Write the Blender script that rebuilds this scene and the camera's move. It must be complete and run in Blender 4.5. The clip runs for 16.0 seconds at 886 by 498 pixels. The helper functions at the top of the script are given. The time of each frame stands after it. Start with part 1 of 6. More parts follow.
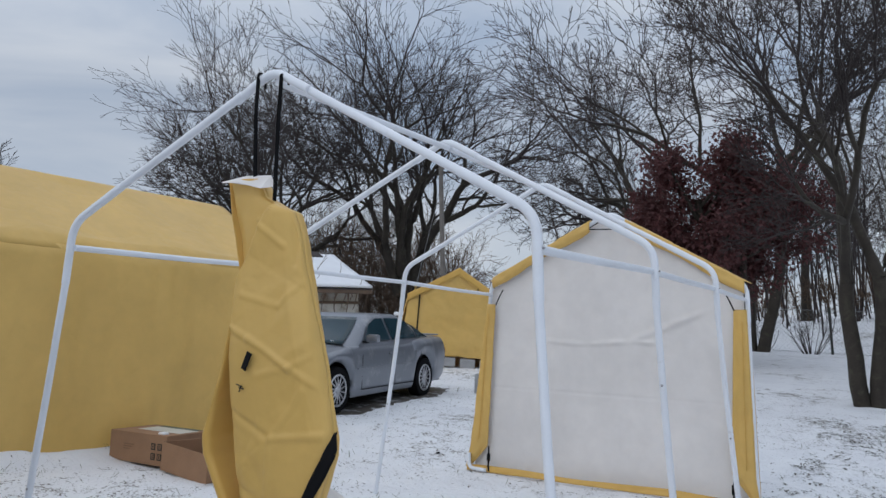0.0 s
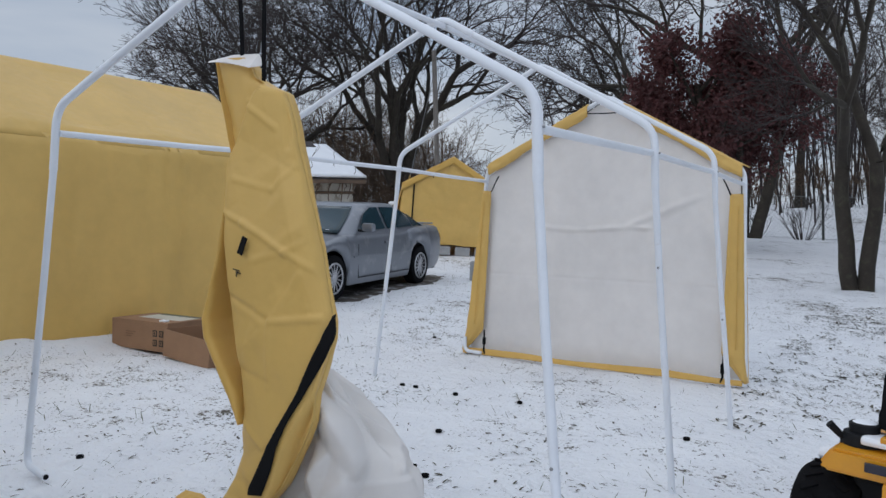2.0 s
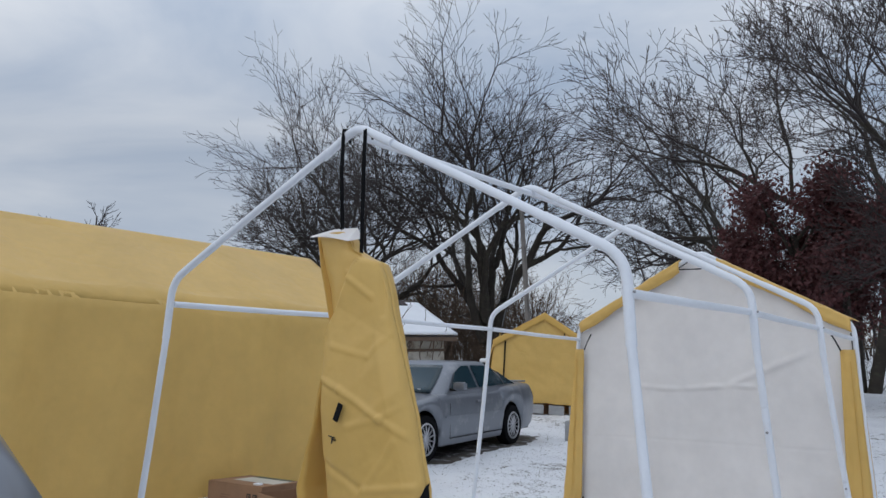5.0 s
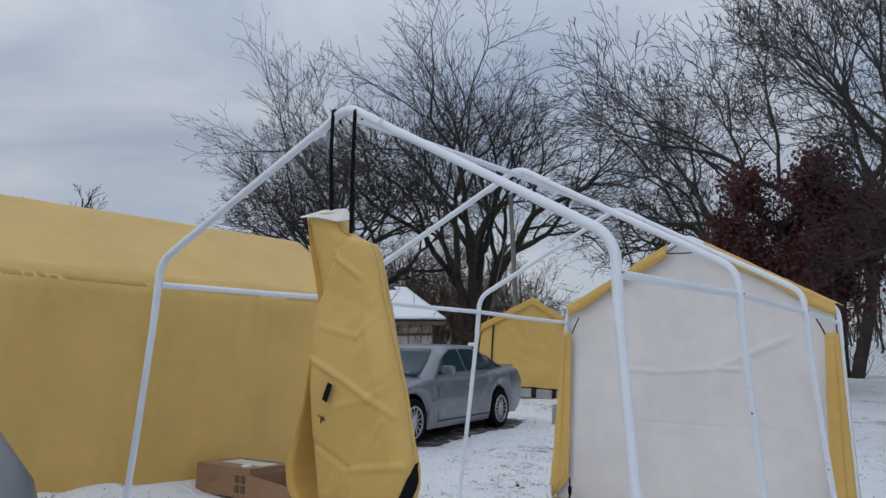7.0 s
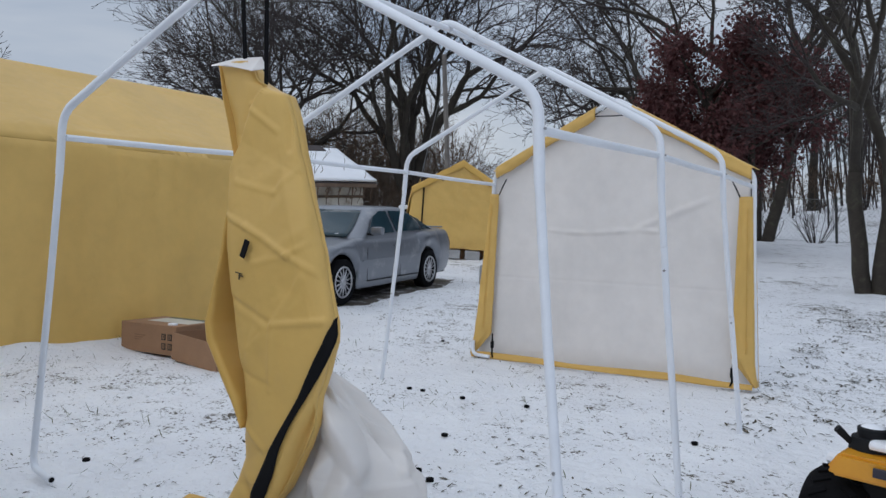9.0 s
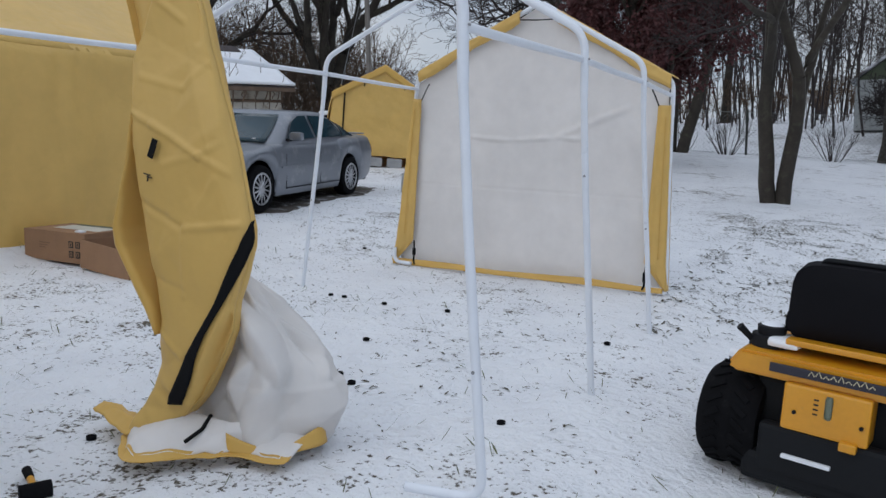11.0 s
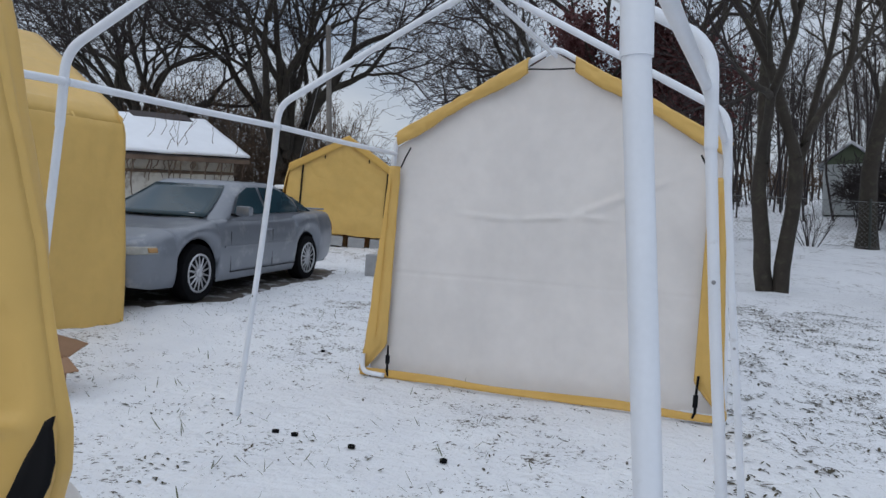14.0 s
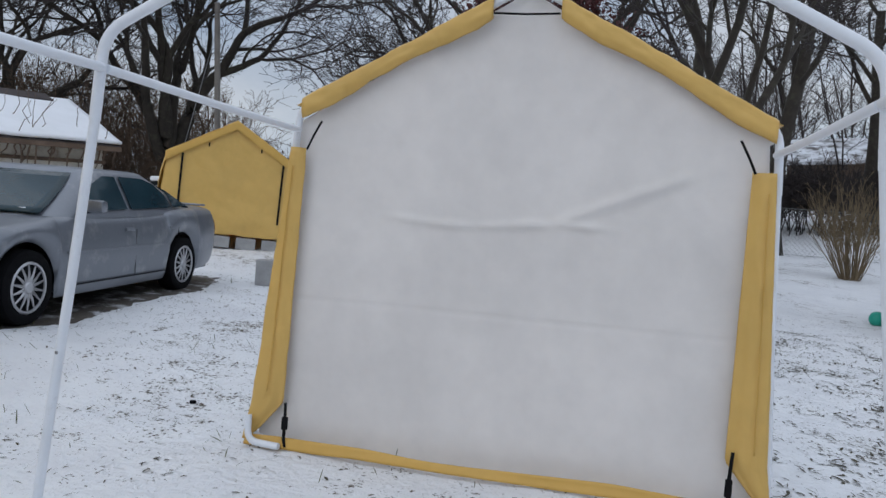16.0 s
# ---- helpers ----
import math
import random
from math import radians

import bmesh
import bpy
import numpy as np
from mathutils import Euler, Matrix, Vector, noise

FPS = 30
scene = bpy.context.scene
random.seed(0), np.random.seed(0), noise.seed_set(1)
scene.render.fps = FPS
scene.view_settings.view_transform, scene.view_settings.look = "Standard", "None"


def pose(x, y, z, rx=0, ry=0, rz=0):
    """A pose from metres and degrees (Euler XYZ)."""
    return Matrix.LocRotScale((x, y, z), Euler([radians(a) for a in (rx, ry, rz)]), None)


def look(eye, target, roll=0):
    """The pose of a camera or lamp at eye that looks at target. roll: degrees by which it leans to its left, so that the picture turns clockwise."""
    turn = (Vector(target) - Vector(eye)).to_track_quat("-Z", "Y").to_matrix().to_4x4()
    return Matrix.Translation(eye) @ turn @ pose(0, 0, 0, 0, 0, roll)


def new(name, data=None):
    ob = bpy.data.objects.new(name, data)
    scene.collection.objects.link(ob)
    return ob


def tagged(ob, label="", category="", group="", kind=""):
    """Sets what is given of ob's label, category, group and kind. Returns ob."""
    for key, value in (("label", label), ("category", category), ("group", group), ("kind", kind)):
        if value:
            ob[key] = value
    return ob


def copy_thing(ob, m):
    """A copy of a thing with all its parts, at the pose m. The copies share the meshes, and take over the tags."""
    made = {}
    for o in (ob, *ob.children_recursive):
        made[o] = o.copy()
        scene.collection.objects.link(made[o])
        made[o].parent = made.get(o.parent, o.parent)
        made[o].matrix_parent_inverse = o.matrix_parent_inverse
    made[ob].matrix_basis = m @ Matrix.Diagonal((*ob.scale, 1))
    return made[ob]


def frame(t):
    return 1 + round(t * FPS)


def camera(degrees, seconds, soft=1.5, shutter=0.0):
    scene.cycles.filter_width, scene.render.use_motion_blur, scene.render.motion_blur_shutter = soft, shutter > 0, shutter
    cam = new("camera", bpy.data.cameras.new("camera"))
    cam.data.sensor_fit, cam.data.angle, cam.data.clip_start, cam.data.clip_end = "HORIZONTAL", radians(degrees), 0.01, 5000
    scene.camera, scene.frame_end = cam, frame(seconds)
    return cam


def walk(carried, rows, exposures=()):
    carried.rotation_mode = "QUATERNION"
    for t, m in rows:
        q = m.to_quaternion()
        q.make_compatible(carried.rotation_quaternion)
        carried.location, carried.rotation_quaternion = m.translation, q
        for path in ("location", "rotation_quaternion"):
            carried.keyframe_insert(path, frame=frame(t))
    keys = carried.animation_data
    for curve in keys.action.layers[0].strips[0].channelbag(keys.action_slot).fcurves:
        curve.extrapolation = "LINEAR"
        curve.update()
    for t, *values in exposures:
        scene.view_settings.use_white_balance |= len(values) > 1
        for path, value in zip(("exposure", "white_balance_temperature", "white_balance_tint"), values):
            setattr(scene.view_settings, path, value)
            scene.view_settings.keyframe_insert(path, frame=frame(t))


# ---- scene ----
cam = camera(61.2, 16.0)
# The plot slopes gently: TILT sets the shelter's own floor plane into the level world.
TILT = Vector((-0.06, -0.03, 1.0)).rotation_difference(Vector((0, 0, 1))).to_matrix().to_4x4()
PATH = [
    (0, (2.31, -2.778, 1.313), (1.27, -1.084, 1.529), 2.7),
    (0.5, (2.3, -2.776, 1.307), (1.281, -1.063, 1.471), 2.6),
    (1, (2.283, -2.752, 1.291), (1.288, -1.016, 1.294), 2.6),
    (1.5, (2.281, -2.746, 1.283), (1.303, -1.003, 1.22), 2.5),
    (2, (2.275, -2.739, 1.284), (1.253, -1.021, 1.209), 2.2),
    (2.5, (2.278, -2.744, 1.279), (1.274, -1.018, 1.159), 2.1),
    (3, (2.286, -2.734, 1.277), (1.293, -1.006, 1.105), 1.8),
    (3.5, (2.285, -2.749, 1.289), (1.222, -1.058, 1.188), 1.7),
    (4, (2.281, -2.763, 1.31), (1.117, -1.148, 1.503), 1.5),
    (4.5, (2.296, -2.779, 1.322), (1.08, -1.225, 1.651), 1.7),
    (7, (2.292, -2.782, 1.303), (1.098, -1.204, 1.593), 1.8),
    (7.5, (2.289, -2.79, 1.298), (1.149, -1.164, 1.541), 1.6),
    (8, (2.296, -2.758, 1.293), (1.173, -1.11, 1.452), 1.8),
    (8.5, (2.289, -2.752, 1.287), (1.202, -1.075, 1.358), 1.9),
    (9, (2.298, -2.71, 1.281), (1.25, -1.008, 1.215), 2.1),
    (9.5, (2.326, -2.679, 1.27), (1.35, -0.94, 1.115), 2.2),
    (9.7, (2.327, -2.674, 1.272), (1.382, -0.921, 1.083), 2.5),
    (11.8, (2.203, -2.67, 1.242), (1.384, -0.871, 0.934), 3.2),
    (12, (2.174, -2.596, 1.247), (1.36, -0.79, 0.968), 3.6),
    (12.5, (2.029, -2.334, 1.266), (1.144, -0.544, 1.157), 3.2),
    (13, (1.797, -2.063, 1.225), (0.94, -0.258, 1.134), 3.4),
    (13.5, (1.564, -1.736, 1.225), (0.757, 0.092, 1.142), 3.6),
    (14, (1.396, -1.306, 1.231), (0.635, 0.542, 1.146), 3.7),
    (14.5, (1.205, -0.914, 1.229), (0.609, 0.993, 1.139), 4.4),
    (15, (1.032, -0.514, 1.227), (0.511, 1.412, 1.095), 3.8),
    (15.5, (0.863, -0.165, 1.226), (0.392, 1.775, 1.104), 4.1),
    (16, (0.617, 0.164, 1.256), (0.121, 2.1, 1.186), 4.6),
]
# the clip's camera trims its exposure a little on the way
EXPOSURES = [(0.0, 0.07), (4.0, 0.07), (4.5, 0.05), (7.0, -0.08), (7.5, -0.12), (8.0, -0.08), (9.0, 0.05), (9.5, 0.05), (12.0, 0.00), (13.0, 0.02), (16.0, 0.03)]
walk(cam, [(t, TILT @ look(e, g, r)) for t, e, g, r in PATH], EXPOSURES)

# ---- world and light: a bright overcast winter day ----
world = bpy.data.worlds.new("overcast_sky")
scene.world = world
world.use_nodes = True
wn, wl = world.node_tree.nodes, world.node_tree.links
wn.clear()
SUN_ELEV, SUN_TURN = radians(38), radians(200)
w_out = wn.new("ShaderNodeOutputWorld")
w_bg = wn.new("ShaderNodeBackground")
w_sky = wn.new("ShaderNodeTexSky")
w_sky.sky_type = "NISHITA"
w_sky.sun_disc = False
w_sky.sun_elevation, w_sky.sun_rotation = SUN_ELEV, SUN_TURN
w_gain = wn.new("ShaderNodeVectorMath")
w_gain.operation = "SCALE"
w_gain.inputs["Scale"].default_value = 0.10
w_co = wn.new("ShaderNodeTexCoord")
w_map = wn.new("ShaderNodeMapping")
w_map.inputs["Scale"].default_value = (1.0, 1.0, 2.6)
w_map.inputs["Rotation"].default_value = (0.1, 0.25, 0.6)
w_n1 = wn.new("ShaderNodeTexNoise")
w_n1.inputs["Scale"].default_value, w_n1.inputs["Detail"].default_value, w_n1.inputs["Roughness"].default_value = 2.2, 6, 0.52
w_n1.inputs["Distortion"].default_value = 0.5
w_ramp = wn.new("ShaderNodeValToRGB")
els = w_ramp.color_ramp.elements
els[0].position, els[0].color = 0.34, (0.41, 0.50, 0.645, 1)
els[1].position, els[1].color = 0.70, (0.78, 0.82, 0.88, 1)
# overcast skies are brightest overhead
w_sep = wn.new("ShaderNodeSeparateXYZ")
w_up = wn.new("ShaderNodeMapRange")
w_up.inputs["From Min"].default_value, w_up.inputs["From Max"].default_value = 0.30, 1.0
w_up.inputs["To Min"].default_value, w_up.inputs["To Max"].default_value = 1.0, 2.05
w_cloud = wn.new("ShaderNodeVectorMath")
w_cloud.operation = "SCALE"
w_mix = wn.new("ShaderNodeMix")
w_mix.data_type = "RGBA"
w_mix.inputs["Factor"].default_value = 0.88
wl.new(w_co.outputs["Generated"], w_map.inputs["Vector"])
wl.new(w_map.outputs["Vector"], w_n1.inputs["Vector"])
wl.new(w_n1.outputs["Fac"], w_ramp.inputs["Fac"])
wl.new(w_co.outputs["Generated"], w_sep.inputs["Vector"])
wl.new(w_sep.outputs["Z"], w_up.inputs["Value"])
wl.new(w_ramp.outputs["Color"], w_cloud.inputs[0])
wl.new(w_up.outputs["Result"], w_cloud.inputs["Scale"])
wl.new(w_sky.outputs["Color"], w_gain.inputs[0])
wl.new(w_gain.outputs["Vector"], w_mix.inputs["A"])
wl.new(w_cloud.outputs["Vector"], w_mix.inputs["B"])
wl.new(w_mix.outputs["Result"], w_bg.inputs["Color"])
w_bg.inputs["Strength"].default_value = 0.82
wl.new(w_bg.outputs["Background"], w_out.inputs["Surface"])

sun_data = bpy.data.lights.new("sun", "SUN")
sun_data.energy, sun_data.angle, sun_data.color = 0.36, radians(50), (1.0, 0.97, 0.93)
sun = new("sun", sun_data)
sun.rotation_euler = (radians(90) - SUN_ELEV, 0, radians(180) - SUN_TURN)

# ---- materials ----
def surface(name, base, rough=0.6, metal=0.0, vary=0.15, scale=3.0, fine=40.0, bump=0.1, depth=0.01, dirt=None, dirt_at=0.62, coat=0.0, spec=0.5, through_light=0.0, sheen=0.0, per_piece=0.0):
    """Principled surface with colour change at two scales, an optional second colour in patches, and fine relief."""
    m = bpy.data.materials.new(name)
    m.use_nodes = True
    n, l = m.node_tree.nodes, m.node_tree.links
    p = n["Principled BSDF"]
    co = n.new("ShaderNodeTexCoord")
    big = n.new("ShaderNodeTexNoise")
    big.inputs["Scale"].default_value, big.inputs["Detail"].default_value = scale, 5
    small = n.new("ShaderNodeTexNoise")
    small.inputs["Scale"].default_value, small.inputs["Detail"].default_value = fine, 3
    for t in (big, small):
        l.new(co.outputs["Object"], t.inputs["Vector"])
    add = n.new("ShaderNodeMath")
    add.operation = "MULTIPLY_ADD"
    add.inputs[1].default_value = 0.4
    l.new(small.outputs["Fac"], add.inputs[0])
    l.new(big.outputs["Fac"], add.inputs[2])
    rng = n.new("ShaderNodeMapRange")
    rng.inputs["From Min"].default_value, rng.inputs["From Max"].default_value = 0.4, 1.0
    rng.inputs["To Min"].default_value, rng.inputs["To Max"].default_value = 1 - vary, 1 + vary
    l.new(add.outputs[0], rng.inputs["Value"])
    col = n.new("ShaderNodeVectorMath")
    col.operation = "SCALE"
    col.inputs[0].default_value = base
    l.new(rng.outputs["Result"], col.inputs["Scale"])
    last = col.outputs["Vector"]
    if per_piece:
        info = n.new("ShaderNodeObjectInfo")
        r2 = n.new("ShaderNodeMapRange")
        r2.inputs["To Min"].default_value, r2.inputs["To Max"].default_value = 1 - per_piece, 1 + per_piece
        l.new(info.outputs["Random"], r2.inputs["Value"])
        c2 = n.new("ShaderNodeVectorMath")
        c2.operation = "SCALE"
        l.new(last, c2.inputs[0])
        l.new(r2.outputs["Result"], c2.inputs["Scale"])
        last = c2.outputs["Vector"]
    if dirt:
        d = n.new("ShaderNodeTexNoise")
        d.inputs["Scale"].default_value, d.inputs["Detail"].default_value, d.inputs["Roughness"].default_value = scale * 1.7, 8, 0.65
        l.new(co.outputs["Object"], d.inputs["Vector"])
        dr = n.new("ShaderNodeMapRange")
        dr.inputs["From Min"].default_value, dr.inputs["From Max"].default_value = dirt_at - 0.08, dirt_at + 0.1
        l.new(d.outputs["Fac"], dr.inputs["Value"])
        mx = n.new("ShaderNodeMix")
        mx.data_type = "RGBA"
        mx.inputs["B"].default_value = (*dirt, 1)
        l.new(dr.outputs["Result"], mx.inputs["Factor"])
        l.new(last, mx.inputs["A"])
        last = mx.outputs["Result"]
    l.new(last, p.inputs["Base Color"])
    p.inputs["Roughness"].default_value, p.inputs["Metallic"].default_value = rough, metal
    p.inputs["Coat Weight"].default_value = coat
    p.inputs["Specular IOR Level"].default_value = spec
    if bump:
        b = n.new("ShaderNodeBump")
        b.inputs["Strength"].default_value, b.inputs["Distance"].default_value = bump, depth
        l.new(add.outputs[0], b.inputs["Height"])
        l.new(b.outputs["Normal"], p.inputs["Normal"])
    if through_light:
        tr = n.new("ShaderNodeBsdfTranslucent")
        l.new(last, tr.inputs["Color"])
        ms = n.new("ShaderNodeMixShader")
        ms.inputs["Fac"].default_value = through_light
        l.new(p.outputs["BSDF"], ms.inputs[1])
        l.new(tr.outputs["BSDF"], ms.inputs[2])
        l.new(ms.outputs["Shader"], n["Material Output"].inputs["Surface"])
    return m


def tarp(name, base, glow, relief=1.0):
    """Woven coated sheet: broad creases, a fine weave, a little light coming through."""
    m = surface(name, base, rough=0.42, vary=0.09, scale=1.3, fine=9.0, bump=0.0, through_light=glow, spec=0.35)
    n, l = m.node_tree.nodes, m.node_tree.links
    co = n.new("ShaderNodeTexCoord")
    mp = n.new("ShaderNodeMapping")
    mp.inputs["Rotation"].default_value = (0.3, 0.5, 0.7)
    wr = n.new("ShaderNodeTexVoronoi")
    wr.feature = "DISTANCE_TO_EDGE"
    wr.inputs["Scale"].default_value = 2.3
    ns = n.new("ShaderNodeTexNoise")
    ns.inputs["Scale"].default_value, ns.inputs["Detail"].default_value = 3.0, 3
    mixv = n.new("ShaderNodeMix")
    mixv.data_type = "RGBA"
    mixv.inputs["Factor"].default_value = 0.35
    l.new(co.outputs["Object"], mp.inputs["Vector"])
    l.new(mp.outputs["Vector"], mixv.inputs["A"])
    l.new(co.outputs["Object"], ns.inputs["Vector"])
    l.new(ns.outputs["Color"], mixv.inputs["B"])
    l.new(mixv.outputs["Result"], wr.inputs["Vector"])
    cap = n.new("ShaderNodeMapRange")
    cap.inputs["From Max"].default_value = 0.10
    cap.interpolation_type = "SMOOTHSTEP"
    l.new(wr.outputs["Distance"], cap.inputs["Value"])
    b1 = n.new("ShaderNodeBump")
    b1.inputs["Strength"].default_value, b1.inputs["Distance"].default_value = 0.22 * relief, 0.012
    l.new(cap.outputs["Result"], b1.inputs["Height"])
    n2 = n.new("ShaderNodeTexNoise")
    n2.inputs["Scale"].default_value, n2.inputs["Detail"].default_value = 5.0, 6
    l.new(co.outputs["Object"], n2.inputs["Vector"])
    b2 = n.new("ShaderNodeBump")
    b2.inputs["Strength"].default_value, b2.inputs["Distance"].default_value = 0.35 * relief, 0.02
    l.new(n2.outputs["Fac"], b2.inputs["Height"])
    l.new(b1.outputs["Normal"], b2.inputs["Normal"])
    wv = n.new("ShaderNodeTexNoise")
    wv.inputs["Scale"].default_value = 420
    l.new(co.outputs["Object"], wv.inputs["Vector"])
    b3 = n.new("ShaderNodeBump")
    b3.inputs["Strength"].default_value, b3.inputs["Distance"].default_value = 0.15, 0.001
    l.new(wv.outputs["Fac"], b3.inputs["Height"])
    l.new(b2.outputs["Normal"], b3.inputs["Normal"])
    l.new(b3.outputs["Normal"], n["Principled BSDF"].inputs["Normal"])
    return m


def snow_material():
    """Thin trodden snow: soft lumps, specks of leaf litter, bare patches where the grass comes through."""
    m = bpy.data.materials.new("thin_snow")
    m.use_nodes = True
    n, l = m.node_tree.nodes, m.node_tree.links
    p = n["Principled BSDF"]
    co = n.new("ShaderNodeTexCoord")

    def tex(scale, detail, rough=0.55):
        t = n.new("ShaderNodeTexNoise")
        t.inputs["Scale"].default_value, t.inputs["Detail"].default_value, t.inputs["Roughness"].default_value = scale, detail, rough
        l.new(co.outputs["Object"], t.inputs["Vector"])
        return t.outputs["Fac"]

    def span(v, a, b, c=0.0, d=1.0):
        r = n.new("ShaderNodeMapRange")
        r.inputs["From Min"].default_value, r.inputs["From Max"].default_value = a, b
        r.inputs["To Min"].default_value, r.inputs["To Max"].default_value = c, d
        l.new(v, r.inputs["Value"])
        return r.outputs["Result"]

    def calc(op, a, b):
        k = n.new("ShaderNodeMath")
        k.operation = op
        for i, v in enumerate((a, b)):
            if isinstance(v, (int, float)):
                k.inputs[i].default_value = v
            else:
                l.new(v, k.inputs[i])
        return k.outputs[0]

    def blend(f, a, b):
        x = n.new("ShaderNodeMix")
        x.data_type = "RGBA"
        l.new(f, x.inputs["Factor"])
        for key, v in (("A", a), ("B", b)):
            if isinstance(v, tuple):
                x.inputs[key].default_value = (*v, 1)
            else:
                l.new(v, x.inputs[key])
        return x.outputs["Result"]

    patch = tex(0.55, 5, 0.6)
    clump = tex(5.5, 6, 0.65)
    grit = tex(38, 4, 0.6)
    lump = tex(16, 3, 0.5)
    speck = span(calc("ADD", calc("MULTIPLY", grit, 0.7), calc("ADD", calc("MULTIPLY", clump, 0.45), calc("MULTIPLY", patch, 0.5))), 0.915, 0.975)
    thin = calc("MULTIPLY", span(calc("ADD", calc("MULTIPLY", clump, 0.6), calc("MULTIPLY", patch, 0.8)), 0.78, 0.95), 0.4)
    tone = blend(span(tex(2.0, 4), 0.3, 0.7), (0.83, 0.84, 0.86), (0.76, 0.77, 0.80))
    tone = blend(thin, tone, (0.42, 0.39, 0.34))
    tone = blend(speck, tone, (0.085, 0.07, 0.05))
    l.new(tone, p.inputs["Base Color"])
    p.inputs["Roughness"].default_value = 0.65
    p.inputs["Specular IOR Level"].default_value = 0.3
    h = calc("ADD", calc("ADD", calc("MULTIPLY", clump, 1.0), calc("MULTIPLY", lump, 0.55)), calc("MULTIPLY", grit, 0.22))
    b = n.new("ShaderNodeBump")
    b.inputs["Strength"].default_value, b.inputs["Distance"].default_value = 0.85, 0.06
    l.new(h, b.inputs["Height"])
    l.new(b.outputs["Normal"], p.inputs["Normal"])
    return m


M_SNOW = snow_material()
M_SNOWCAP = surface("snow_cover", (0.84, 0.86, 0.90), rough=0.7, vary=0.05, scale=2, fine=25, bump=0.4, depth=0.04)
M_TARP = tarp("yellow_tarp", (0.74, 0.48, 0.145), 0.14)
# deeper yellow for hems, also painted shade inside the door's side flap
M_TARP_HEM_SHADE = tarp("yellow_hem_and_flap_shade", (0.70, 0.43, 0.11), 0.12)
M_LINER = tarp("white_tarp_liner", (0.86, 0.83, 0.805), 0.26, 0.35)
M_PIPE = surface("white_powder_coat", (0.74, 0.77, 0.82), rough=0.35, vary=0.05, scale=6, fine=120, bump=0.05, depth=0.001, dirt=(0.5, 0.5, 0.5), dirt_at=0.72)
M_BLACK = surface("black_webbing", (0.006, 0.006, 0.007), rough=0.9, spec=0.2, vary=0.2, fine=200, bump=0.2, depth=0.002)
M_RUBBER = surface("black_rubber", (0.006, 0.006, 0.007), rough=0.9, vary=0.25, scale=10, fine=80, bump=0.3, depth=0.004, dirt=(0.018, 0.018, 0.018), dirt_at=0.68, spec=0.10)
M_STEEL = surface("dull_steel", (0.32, 0.32, 0.33), rough=0.4, metal=0.9, vary=0.2, bump=0.05)
M_CARD = surface("brown_cardboard", (0.30, 0.17, 0.095), rough=0.85, vary=0.12, scale=6, fine=60, bump=0.1, depth=0.002)
# cardboard colour at about three quarters, for inner faces and faint bars
M_CARD_DARK = surface("darker_cardboard", (0.22, 0.125, 0.07), rough=0.9, vary=0.12, scale=6, fine=60, bump=0.1, depth=0.002)
M_PRINT = surface("printed_ink", (0.03, 0.025, 0.02), rough=0.8, vary=0.1)
M_PAPER = surface("pale_label", (0.55, 0.53, 0.46), rough=0.8, vary=0.1)
M_BARK = surface("dark_bark", (0.036, 0.029, 0.022), rough=0.9, vary=0.35, scale=3, fine=30, bump=0.8, depth=0.03, dirt=(0.060, 0.055, 0.038), dirt_at=0.6)
M_TWIG = surface("twig_bark", (0.036, 0.028, 0.027), rough=0.9, vary=0.25, scale=1.0, fine=9, bump=0.0)
M_TWIG_WARM = surface("reddish_twigs", (0.05, 0.03, 0.026), rough=0.9, vary=0.3, scale=1.0, fine=9, bump=0.0)
M_REDLEAF = surface("dark_red_leaves", (0.088, 0.027, 0.027), rough=0.6, vary=0.5, scale=1.5, fine=15, bump=0.0, through_light=0.2)
M_BRUSH = surface("dry_brush", (0.085, 0.055, 0.036), rough=0.95, vary=0.4, scale=0.7, fine=6, bump=0.0)
M_LITTER = surface("leaf_litter", (0.065, 0.055, 0.035), rough=0.9, vary=0.5, scale=4, fine=30, bump=0.0)
M_GRASS = surface("winter_grass", (0.09, 0.10, 0.045), rough=0.9, vary=0.4, scale=4, fine=30, bump=0.0)
M_CARPAINT = surface("silver_car_paint", (0.20, 0.215, 0.245), rough=0.34, metal=0.45, vary=0.08, scale=2.0, fine=30, bump=0.0, coat=0.25, dirt=(0.34, 0.35, 0.37), dirt_at=0.62)
M_TRIM = surface("dark_plastic", (0.010, 0.011, 0.013), rough=0.65, spec=0.18, vary=0.15, fine=60, bump=0.05)
M_GLASS = surface("tinted_car_glass", (0.016, 0.040, 0.052), rough=0.05, vary=0.3, scale=1.5, bump=0.0, spec=0.28)
M_RIM = surface("alloy_rim", (0.50, 0.50, 0.52), rough=0.35, metal=0.8, vary=0.15, scale=8, bump=0.05)
M_LAMP = surface("clear_lamp_lens", (0.34, 0.33, 0.29), rough=0.12, vary=0.2, scale=12, bump=0.1, coat=0.6)
M_AMBER = surface("amber_lens", (0.42, 0.22, 0.06), rough=0.15, vary=0.15, bump=0.0, coat=0.6)
M_TAIL = surface("red_lens", (0.22, 0.008, 0.018), rough=0.12, vary=0.15, bump=0.0, coat=0.7)
M_MOWER = surface("yellow_mower_paint", (0.66, 0.29, 0.012), rough=0.35, vary=0.1, scale=5, fine=60, bump=0.05, depth=0.001, coat=0.3, dirt=(0.40, 0.22, 0.05), dirt_at=0.70)
M_VINYL = surface("black_vinyl", (0.006, 0.006, 0.008), rough=0.65, spec=0.12, vary=0.15, fine=150, bump=0.2, depth=0.001)
